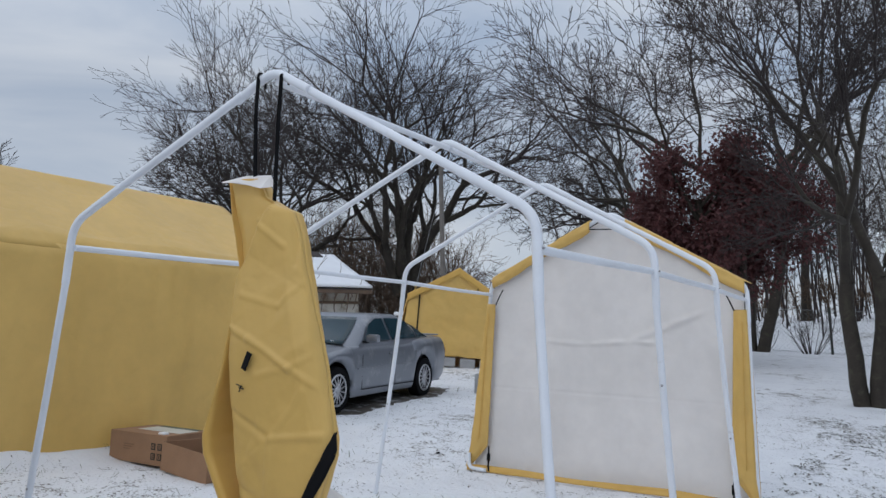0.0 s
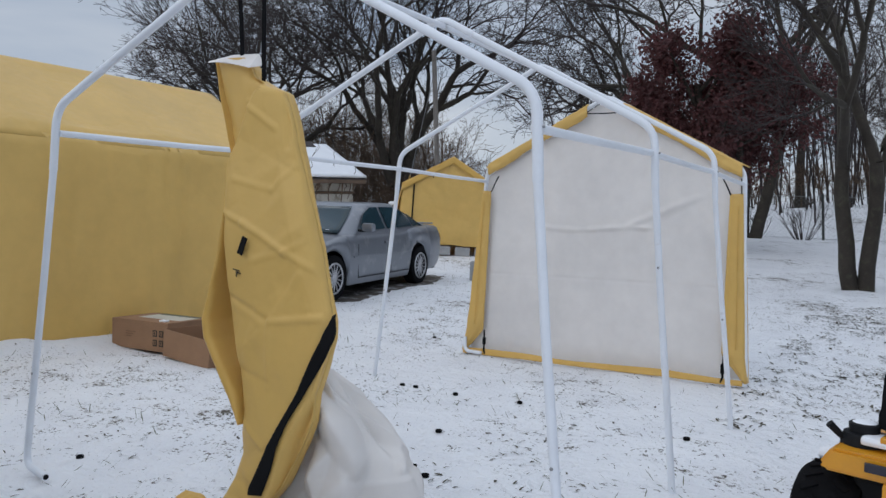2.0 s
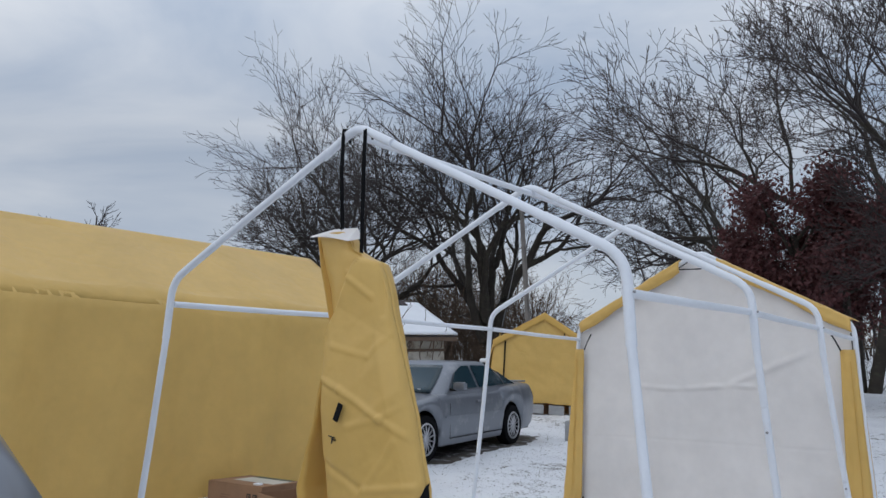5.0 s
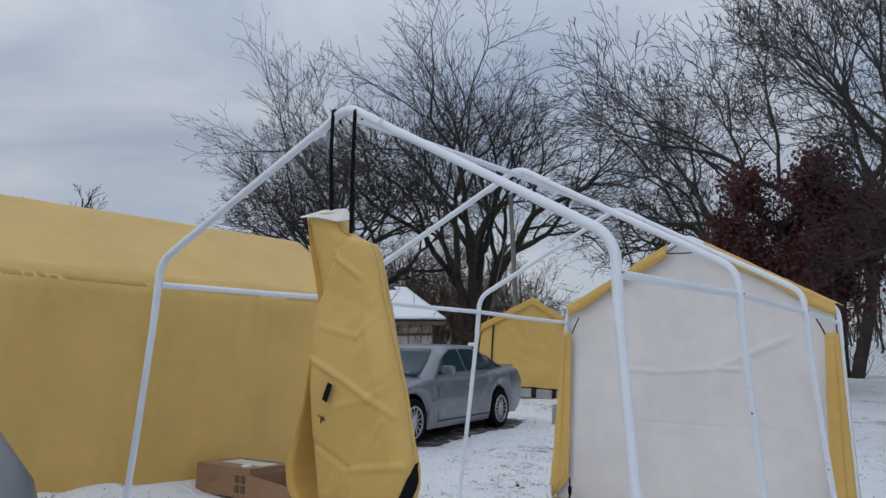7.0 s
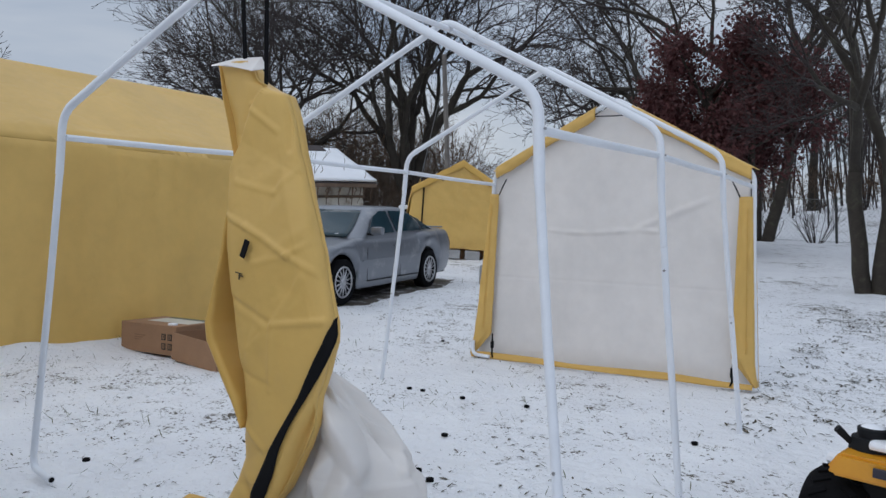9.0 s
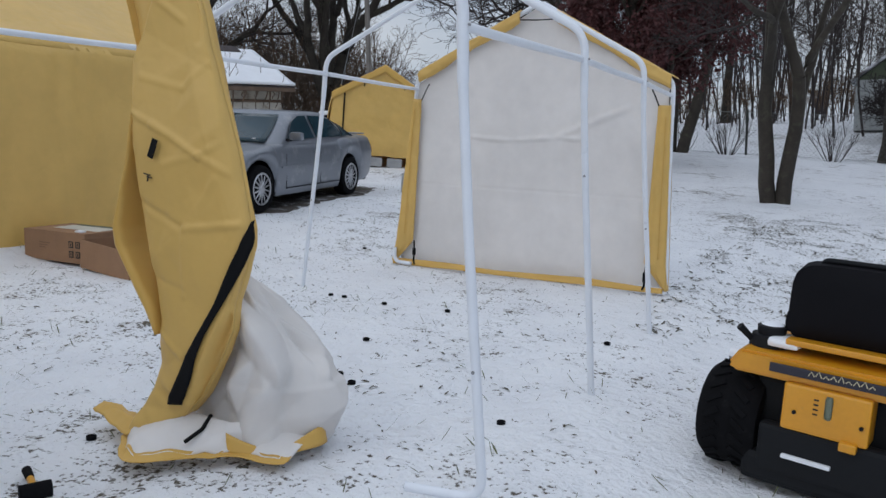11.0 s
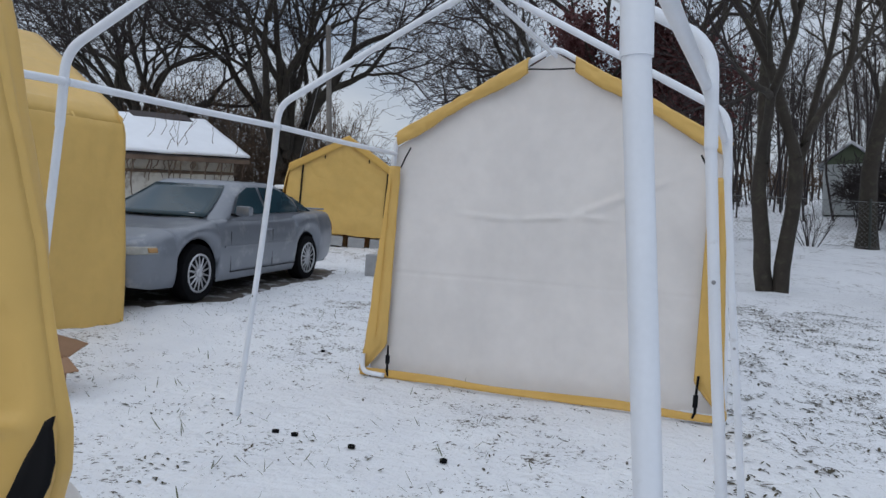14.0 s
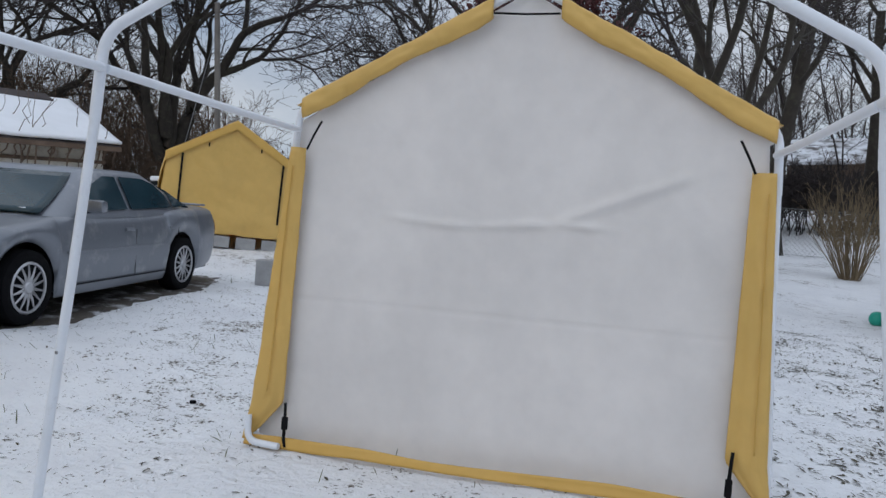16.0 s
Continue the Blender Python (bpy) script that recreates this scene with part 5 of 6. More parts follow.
def hatchback(m):
    """A second parked vehicle; its rear faces +x, its body runs along -x."""
    root = thing("parked_hatchback", m, "silver hatchback with a tall red tail lamp", "car")
    rows = ((0, 0.30, 0.80), (0.04, 0.24, 0.86), (0.15, 0.22, 1.06), (0.4, 0.21, 1.27), (0.8, 0.20, 1.36), (2.2, 0.20, 1.36), (2.9, 0.20, 1.05), (3.8, 0.22, 0.90), (4.05, 0.34, 0.68))
    v, q, K = [], [], 28
    for d, zb, zt in rows:
        w = 0.83 * (1 - 0.10 * math.exp(-d * 9) - 0.12 * smooth01(3.3, 4.05, d))
        for k in range(K):
            a = 2 * math.pi * k / K
            c, s = math.cos(a), math.sin(a)
            zz = (zb + zt) / 2 + (zt - zb) / 2 * abs(s) ** 0.55 * (1 if s > 0 else -1)
            tuck = 1 - 0.24 * smooth01(0.85, 1.45, zz)
            v.append((-d, w * tuck * abs(c) ** 0.35 * (1 if c > 0 else -1), zz))
    for i in range(len(rows) - 1):
        for k in range(K):
            q.append((i * K + k, i * K + (k + 1) % K, (i + 1) * K + (k + 1) % K, (i + 1) * K + k))
    for i in (0, len(rows) - 1):
        q += [(i * K + k, i * K + k + 1, i * K + K - 2 - k, i * K + K - 1 - k) for k in range(K // 2 - 1)]
    put_mesh("body", mesh_np("body", v, q), M_CARPAINT, root)
    for s in (-1, 1):
        part("tail_lamp", boxm(-0.10, 0.02, s * 0.70 - 0.085, s * 0.70 + 0.085, 0.52, 0.80, 0.035), M_TAIL, root, smooth=True)
        for d in (0.75, 3.25):
            w = new("wheel")
            w.parent = root
            w.matrix_local = pose(-d, s * 0.76, 0.30, 0, 0, 90)
            part("tyre", lathe(bmesh.new(), [(-0.09, 0.19), (-0.09, 0.27), (-0.06, 0.30), (0.06, 0.30), (0.09, 0.27), (0.09, 0.19)]), M_RUBBER, w, smooth=True)
            part("rim", lathe(bmesh.new(), [(-0.085, 0.0), (-0.08, 0.195), (0.08, 0.195), (0.085, 0.0)]), M_RIM, w, smooth=True)
    part("rear_bumper", boxm(-0.12, 0.05, -0.72, 0.72, 0.30, 0.50, 0.05), M_CARPAINT, root, smooth=True)
    part("rear_window", boxm(-0.30, -0.20, -0.50, 0.50, 0.95, 1.22, 0.02, pose(-0.02, 0, 0, 0, 0, 0)), M_GLASS, root)


hatchback(TILT @ pose(0.06, -2.42, 0.0))


# ---- boxes by the large shelter ----
def carton(m, w, d, h, open_top, label):
    root = thing("cardboard_box", m, label, "cardboard box", "boxes in the snow")
    t = 0.008
    part("front_panel", boxm(0, w, 0, t, 0, h, 0.002), M_CARD, root)
    part("back_panel", boxm(0, w, d - t, d, 0, h, 0.002), M_CARD, root)
    part("end_panel", boxm(0, t, t, d - t, 0, h, 0.002), M_CARD, root)
    part("end_panel", boxm(w - t, w, t, d - t, 0, h, 0.002), M_CARD, root)
    part("bottom_panel", boxm(t, w - t, t, d - t, 0.004, 0.012), M_CARD_DARK, root)
    if open_top:
        part("flap", boxm(0, w, -0.004, 0.004, 0, 0.16, 0.001, pose(0, d, h, -62, 0, 0)), M_CARD_DARK, root)
        part("flap", boxm(-0.004, 0.004, 0, d, 0, 0.14, 0.001, pose(w, 0, h, 0, 118, 0)), M_CARD, root)
    else:
        part("flap", boxm(0.002, w - 0.002, 0, d / 2 - 0.002, h, h + 0.007, 0.002), M_CARD, root)
        part("flap", boxm(0.002, w - 0.002, d / 2 + 0.002, d, h, h + 0.007, 0.002), M_CARD, root)
        for k in range(4):
            x0 = w - 0.20 + 0.085 * (k % 2)
            z0 = 0.05 + 0.09 * (k // 2)
            pr = part("print_mark", boxm(x0, x0 + 0.055, -0.0035, -0.001, z0, z0 + 0.06), M_PRINT, root)
            part("print_gap", boxm(x0 + 0.012, x0 + 0.043, -0.005, -0.004, z0 + 0.012, z0 + 0.05), M_CARD, pr)
            part("print_bar", boxm(x0 + 0.022, x0 + 0.033, -0.0065, -0.0055, z0 + 0.018, z0 + 0.044), M_PRINT, pr)
        for k in range(3):
            part("print_bar", boxm(0.20, 0.34 - 0.03 * k, -0.0035, -0.001, 0.16 - 0.022 * k, 0.168 - 0.022 * k), M_CARD_DARK, root)
        part("label_sheet", boxm(w - 0.62, w - 0.05, 0.18, 0.42, h + 0.008, h + 0.010), M_PAPER, root, "pale printed label on top")
        part("snow_dab", boxm(w - 0.17, w - 0.09, 0.04, 0.10, h + 0.006, h + 0.025, 0.008), M_SNOWCAP, root)
        part("green_band", boxm(w - 0.60, w - 0.08, 0.43, 0.49, h + 0.008, h + 0.011), M_GREEN, root)
    return root


carton(TILT @ pose(-4.22, 1.90, -0.06, 0, -1, 2), 0.78, 0.52, 0.27, False, "closed brown shipping carton half sunk in snow")
carton(TILT @ pose(-3.40, 1.84, -0.05, 0, 2, -8), 0.72, 0.48, 0.25, True, "open brown carton with its flaps turned out")


# ---- riding mower ----
M_SLOT = surface("smoked_sight_glass", (0.16, 0.18, 0.13), rough=0.3, vary=0.1)


def mower(m):
    root = thing("riding_mower", m, "yellow riding mower with a black seat, seen from behind", "mower")
    for s in (-1, 1):
        w = new("wheel")
        w.parent = root
        w.matrix_local = pose(s * 0.375, 0.19, 0.212, 0, 0, 0 if s > 0 else 180)
        r = 0.215
        tyre = part("tyre", lathe(bmesh.new(), [(-0.11, 0.10), (-0.125, 0.15), (-0.12, 0.19), (-0.09, r), (0.09, r), (0.12, 0.19), (0.125, 0.15), (0.11, 0.10)], 40), M_RUBBER, w, smooth=True)
        for k in range(22):
            a = 2 * math.pi * k / 22
            for side in (-1, 1):
                part("tread_lug", boxm(-0.035, 0.035, -0.012, 0.012, -0.006, 0.009, 0.003, pose(0, 0, 0, math.degrees(a) + side * 4, 0, 0) @ pose(side * 0.055, 0, r, 0, 0, side * 35)), M_RUBBER, tyre)
        part("rim", lathe(bmesh.new(), [(0.09, 0.0), (0.085, 0.09), (0.115, 0.115)], 24), M_CREAM, w, smooth=True)
        part("snow_cap", boxm(-0.075, 0.06, -0.06, 0.08, 0, 0.05, 0.024, pose(0.03, -0.09, 0.19, 30, 0, 0)), M_SNOWCAP, w)
    # rear fender with its sloping ends
    fend = [(-0.39, 0.0, 0.475), (-0.345, -0.005, 0.545), (0.345, -0.005, 0.545), (0.39, 0.0, 0.475), (0.37, 0.0, 0.45), (-0.37, 0.0, 0.45)]
    bm = slab(bmesh.new(), fend, (0, 0.50, 0.02))
    bmesh.ops.bevel(bm, geom=bm.edges[:], offset=0.012, segments=2, affect="EDGES")
    fender = part("fender", bm, M_MOWER, root, smooth=True)
    badge = part("badge", boxm(-0.22, 0.22, -0.022, -0.012, 0.485, 0.522, 0.004), M_PLAQUE, fender, "dark badge strip with pale script")
    for k in range(9):
        x0 = -0.075 + 0.026 * k
        part("badge_mark", tubem([(x0, -0.024, 0.500 + 0.004 * (k % 2)), (x0 + 0.010, -0.024, 0.512 + 0.006 * ((k + 1) % 3)), (x0 + 0.021, -0.024, 0.501)], 0.0022, 5), M_CREAM, badge)
    plate = part("rear_plate", boxm(-0.158, 0.152, -0.02, 0.10, 0.268, 0.455, 0.012), M_MOWER, root)
    part("sight_slot", boxm(-0.004, 0.022, -0.024, -0.016, 0.345, 0.437, 0.012), M_SLOT, plate)
    for x in (-0.11, 0.125):
        part("bolt", tubem([(x, -0.028, 0.345), (x, -0.018, 0.345)], 0.008, 8), M_TRIM, plate)
    for k in range(4):
        part("print_mark", boxm(-0.045, -0.028, -0.023, -0.019, 0.352 + 0.019 * k, 0.358 + 0.019 * k), M_PRINT, plate)
    # hitch plate drawn low, two dark boxes added to blacken the underside
    part("hitch_plate", boxm(-0.24, 0.24, -0.012, 0.06, 0.07, 0.268, 0.02), M_TRIM, root)
    part("dark_deck_fill", boxm(-0.50, 0.50, 0.48, 1.15, 0.06, 0.24, 0.05), M_TRIM, root, smooth=True)
    part("dark_axle_fill", boxm(-0.30, 0.30, 0.0, 0.42, 0.01, 0.14, 0.03), M_TRIM, root)
    part("hitch_tab", boxm(0.06, 0.12, -0.045, -0.012, 0.245, 0.28, 0.006), M_MOWER, root)
    part("snow_cap", boxm(-0.14, 0.04, -0.03, 0.0, 0.150, 0.166, 0.006), M_SNOWCAP, root)
    part("axle_housing", boxm(-0.30, 0.30, 0.10, 0.45, 0.12, 0.44, 0.03), M_TRIM, root)
    part("frame", boxm(-0.20, 0.20, 0.3, 1.35, 0.20, 0.34, 0.02), M_TRIM, root)
    # seat
    bm = bmesh.new()
    bmesh.ops.create_cube(bm, size=1)
    bmesh.ops.subdivide_edges(bm, edges=bm.edges[:], cuts=7, use_grid_fill=True)
    for v in bm.verts:
        # a padded back: rounded corners, narrower towards the top
        c = v.co * 2
        lx, lz = abs(c.x), abs(c.z)
        k = max((lx ** 5 + lz ** 5) ** 0.2 / max(lx, lz, 1e-6), 0.5)
        c.x, c.z = c.x / k, c.z / k
        bulge = 1.0 - 0.45 * (max(abs(c.x), abs(c.z)) ** 4)
        wide = 0.235 * (1 - 0.10 * (c.z * 0.5 + 0.5))
        v.co = pose(0.02, 0.16, 0.60, 10, 0, 0) @ Vector((c.x * wide, c.y * 0.055 * bulge, 0.165 + c.z * 0.165))
    seat = part("seat_back", bm, M_VINYL, root, "padded black vinyl seat back", smooth=True)
    part("seat_cushion", boxm(-0.23, 0.25, 0.14, 0.58, 0.61, 0.71, 0.035), M_VINYL, root, smooth=True)
    part("grab_rail", tubem(rounded([(-0.11, 0.13, 0.88), (-0.10, 0.11, 0.935), (0.16, 0.11, 0.935), (0.17, 0.13, 0.88)], 0.04), 0.011, 10), M_TRIM, seat, smooth=True)
    part("seat_bracket", boxm(-0.19, 0.22, 0.05, 0.12, 0.585, 0.61, 0.006), M_MOWER, root)
    for x in (-0.12, 0.0, 0.12):
        part("seat_spring", tubem([(x, 0.2, 0.55), (x, 0.2, 0.62)], 0.02, 10), M_TRIM, root, smooth=True)
    # fuel cap and neck on the fender
    neck = part("fuel_neck", lathe(bmesh.new(), [(0.0, 0.085), (0.05, 0.075), (0.055, 0.0)], 20), M_TRIM, root, smooth=True)
    neck.matrix_local = pose(-0.27, 0.15, 0.545, 0, -90, 0)
    cap = part("fuel_cap", lathe(bmesh.new(), [(0.05, 0.0), (0.05, 0.055), (0.085, 0.058), (0.09, 0.05), (0.09, 0.0)], 16), M_TRIM, neck, smooth=True)
    part("snow_dab", lathe(bmesh.new(), [(0.09, 0.045), (0.098, 0.03), (0.10, 0.0)], 16), M_SNOWCAP, cap, smooth=True)
    part("lever", tubem([(-0.33, 0.12, 0.56), (-0.38, 0.08, 0.62)], [0.012, 0.016], 8), M_TRIM, root, smooth=True)
    part("snow_drift", boxm(-0.26, -0.14, 0.05, 0.20, 0.565, 0.60, 0.015), M_SNOWCAP, root)
    # hood, steering wheel and front wheels
    bm = boxm(-0.24, 0.24, 0.85, 1.55, 0.34, 0.64, 0.07)
    part("hood", bm, M_MOWER, root, smooth=True)
    ring = lathe(bmesh.new(), [(0.015 * math.cos(a), 0.16 + 0.015 * math.sin(a)) for a in np.linspace(0, 2 * math.pi, 9)], 24)
    st = part("steering_wheel", ring, M_TRIM, root, smooth=True)
    st.matrix_local = pose(0, 0.80, 0.74, 0, -90, 0) @ pose(0, 0, 0, 0, 0, -25)
    part("steering_column", tubem([(0, 0.9, 0.55), (0, 0.80, 0.74)], 0.02, 10), M_TRIM, root, smooth=True)
    for s in (-1, 1):
        w = new("wheel")
        w.parent = root
        w.matrix_local = pose(s * 0.33, 1.35, 0.19)
        part("tyre", lathe(bmesh.new(), [(-0.07, 0.08), (-0.075, 0.15), (-0.05, 0.19), (0.05, 0.19), (0.075, 0.15), (0.07, 0.08)], 28), M_RUBBER, w, smooth=True)
    return root


mower(TILT @ pose(2.45, 0.36, -0.045, 0, 0, -14) @ Matrix.Scale(0.97, 4))


# ---- loose things in the snow ----
def pipe_caps():
    bm = lathe(bmesh.new(), [(0.0, 0.0), (0.0, 0.020), (0.016, 0.021), (0.018, 0.016), (0.010, 0.012), (0.010, 0.0)], 14)
    first = part("pipe_cap", bm, M_RUBBER, None, smooth=True)
    tagged(first, "small black plastic tube cap dropped on the snow", "tube cap", "tube caps on the snow")
    spots = ((1.16, 0.40), (1.27, 1.96), (-0.05, 1.20), (0.01, 2.25), (-0.52, 2.23), (-1.01, 2.23), (-0.89, 2.24), (-1.48, -0.24), (-0.26, -0.62), (0.30, 0.49), (0.18, 0.56), (-0.25, 0.92), (-2.05, 4.42))
    for i, (x, y) in enumerate(spots):
        m = TILT @ pose(x, y, snow_z(x, y) + 0.001, 0, -90 + 14 * n3(i * 3.3, 1), 50 * i)
        if i == 0:
            first.matrix_world = m
        else:
            copy_thing(first, m)


pipe_caps()


def mallet():
    root = thing("mallet", TILT @ pose(0.03, -1.08, -0.02, 0, 0, 62), "rubber mallet with a black and yellow handle", "mallet")
    part("head", tubem([(-0.05, 0, 0.005), (0.05, 0, 0.005)], 0.030, 16), M_RUBBER, root, smooth=True)
    part("handle", tubem([(0, 0.025, 0.005), (0, 0.12, 0.0)], 0.013, 10), M_MOWER, root, smooth=True)
    part("grip", tubem([(0, 0.12, 0.0), (0, 0.21, -0.004)], [0.014, 0.017], 10), M_RUBBER, root, smooth=True)


mallet()


def ball():
    bm = bmesh.new()
    bmesh.ops.create_uvsphere(bm, u_segments=24, v_segments=14, radius=0.12)
    for v in bm.verts:
        v.co += v.co.normalized() * 0.006 * n3(v.co.x * 30, v.co.y * 30, v.co.z * 30)
    ob = part("ball", bm, M_TEAL, None, smooth=True)
    tagged(ob, "green plastic ball lying in the snow", "ball")
    ob.matrix_world = TILT @ pose(4.36, 13.2, snow_z(4.36, 13.2) + 0.105)


ball()
near_block = part("concrete_block", boxm(-0.12, 0.12, -0.15, 0.15, 0, 0.36, 0.015), M_BLOCK, None)
tagged(near_block, "grey concrete block standing behind the end panel", "concrete block")
near_block.matrix_world = TILT @ pose(-4.25, 9.50, rise(-4.25, 9.50) - 0.03, 0, 0, 20)


def litter(seed, count, material, name, label, area, size, upright):
    """Curled leaves, stalks and grass blades lying in the snow."""
    rg = np.random.default_rng(seed)
    v, q = [], []
    n = 0
    while n < count:
        x, y = rg.uniform(area[0], area[1]), rg.uniform(area[2], area[3])
        if 0.6 * n3(x * 0.8, y * 0.8, seed) + 0.9 * n3(x * 3.1, y * 3.1, seed + 1) + rg.uniform(-0.5, 0.5) < 0.36:
            continue
        z = snow_z(x, y)
        a, L = rg.uniform(0, 6.28), size * rg.uniform(0.4, 1.5)
        w = L * rg.uniform(0.10, 0.45) * (0.3 if upright else 1)
        d, e = np.array([math.cos(a), math.sin(a), 0]), np.array([-math.sin(a), math.cos(a), 0])
        c = np.array([x, y, z + 0.003])
        lift = rg.uniform(0.2, 1.0) * L if upright else rg.uniform(0.0, 0.25) * L
        p = [c - d * L / 2 - e * w * 0.3, c - d * L / 2 + e * w * 0.3, c + e * w / 2 + [0, 0, 0.4 * lift + 0.002], c - e * w / 2 + [0, 0, 0.4 * lift + 0.004], c + d * L / 2 + e * w * 0.2 + [0, 0, lift], c + d * L / 2 - e * w * 0.2 + [0, 0, lift]]
        v += [TILT @ Vector(k) for k in p]
        q += [(6 * n, 6 * n + 3, 6 * n + 2, 6 * n + 1), (6 * n + 3, 6 * n + 5, 6 * n + 4, 6 * n + 2)]
        n += 1
    ob = put_mesh(name, mesh_np(name, v, q), material)
    tagged(ob, label, "litter", kind="stuff")


litter(201, 9500, M_LITTER, "leaf_litter", "dark curled leaves and stalks scattered over the snow", (-8, 6, -3.0, 13), 0.030, False)
litter(207, 11000, M_LITTER, "fallen_leaves", "dense fallen leaves in thin snow on the lawn", (1.3, 7.0, 2.2, 11), 0.042, False)
litter(203, 2600, M_GRASS, "grass_blades", "grass blades poking through thin snow", (-6, 5, -3.0, 10), 0.05, True)


# ---- buildings, pole, fence and bushes round the plot ----
def low_house():
    o = at_ground(-11.3, 15.5, -0.56)
    e, b = Vector((-0.37, -0.93, 0)).normalized(), Vector((-0.93, 0.37, 0)).normalized()
    m = Matrix((e, b, Vector((0, 0, 1)))).transposed().to_4x4()
    root = thing("low_house", Matrix.Translation(o) @ m, "low white house with peeling walls and a snow-covered roof", "house")
    H, D, R, L = 2.05, 5.0, 1.25, 8.0
    part("wall", boxm(0.25, L - 0.2, 0.30, 0.50, 0, H), M_WALL, root)
    part("wall", boxm(0.25, 0.45, 0.50, D - 0.3, 0, H), M_WALL, root)
    part("wall", boxm(0.45, L - 0.2, D - 0.5, D - 0.3, 0, H), M_WALL, root)
    part("wall", boxm(L - 0.2, L, 0.30, D - 0.3, 0, H), M_WALL, root)
    part("gable", slab(bmesh.new(), [(0.25, 0.3, H), (0.25, D - 0.3, H), (0.25, D / 2, H + R * 0.94)], (0.15, 0, 0)), M_WALL, root)
    roof = part("roof", slab(bmesh.new(), [(0, -0.05, H - 0.03), (0, D / 2, H + R), (0, D + 0.05, H - 0.03), (0, D + 0.05, H - 0.10), (0, D / 2, H + R - 0.09), (0, -0.05, H - 0.10)], (L, 0, 0)), M_ROOFDARK, root, "dark shingled roof")

    def cover(u, v):
        x, t = -0.02 + u * (L + 0.02), v
        edge = 0.02 * n3(u * 14, 3)
        return (x, -0.08 + edge + t * (D / 2 + 0.04), H - 0.02 + t * R * 1.0 + 0.055 + 0.03 * n3(u * 9, t * 4, 2) - (0.04 if t > 0.98 else 0))
    sn = sheet("snow_cover", 60, 20, cover, M_SNOWCAP, roof, "thick snow on the roof", thick=0.06)
    part("bare_patch", boxm(0.5, 2.2, -0.45, 0.0, 0.03, 0.075, 0.01, pose(0, D / 2, H + R + 0.03, 26.5, 0, 0)), M_ROOFDARK, roof)
    part("eave_board", boxm(0.0, L, -0.10, -0.055, H - 0.17, H - 0.06, 0.01), M_EAVE, root, "weathered ragged eave")
    part("soffit_beam", boxm(0.2, L, 0.24, 0.295, H - 0.46, H - 0.38, 0.015), M_EAVE, root)
    rg = random.Random(4)
    for k in range(45):
        x = rg.uniform(0.05, 6.5)
        h = rg.uniform(0.15, 0.6) if k % 3 else rg.uniform(0.5, 1.6)
        z0 = H - 0.1
        pts = [(x + rg.uniform(-0.05, 0.05), 0.18 - 0.25 * (1 - f) + rg.uniform(-0.02, 0.02), z0 - h * f) for f in (0, 0.25, 0.5, 0.75, 1)]
        part("vine", tubem(pts, [0.02, 0.018, 0.016, 0.012, 0.008], 5), M_EAVE, root)
    for k in range(14):
        x = rg.uniform(0.2, 5.5)
        y0, z0 = rg.uniform(-0.1, 1.0), H
        z0 = H + y0 * R / (D / 2)
        pts = [(x, y0, z0)]
        for s in range(5):
            pts.append((pts[-1][0] + rg.uniform(-0.16, 0.14), pts[-1][1] - 0.05, pts[-1][2] + rg.uniform(0.10, 0.24)))
        part("creeper_shoot", tubem(pts, [0.010, 0.009, 0.008, 0.007, 0.006, 0.004], 4), M_EAVE, root)


low_house()


def utility_pole():
    x, y = along_bearing((1.31, -1.25), -0.515, 0.857, 29)
    root = thing("utility_pole", Matrix.Translation(at_ground(x, y, -0.2)), "grey weathered wooden utility pole", "pole")
    part("shaft", tubem([(0, 0, 0), (0, 0, 4), (0, 0, 7.4)], [0.115, 0.105, 0.095], 14), M_POLE, root, smooth=True)
    side = Vector((0.857, 0.515, 0)) * -1.75
    part("guy_wire", tubem([side, (0, 0, 6.6)], 0.012, 6), M_STEEL, root, smooth=True)
    top_of_guard = side.lerp(Vector((0, 0, 6.6)), 0.36)
    part("guy_guard", tubem([side, top_of_guard], 0.035, 8), M_TARP_HEM_SHADE, root, "yellow guard sleeve on the guy wire", smooth=True)
    part("pole_cap", tubem([(0, 0, 7.40), (0, 0, 7.43)], 0.10, 14), M_STEEL, root, smooth=True)


utility_pole()


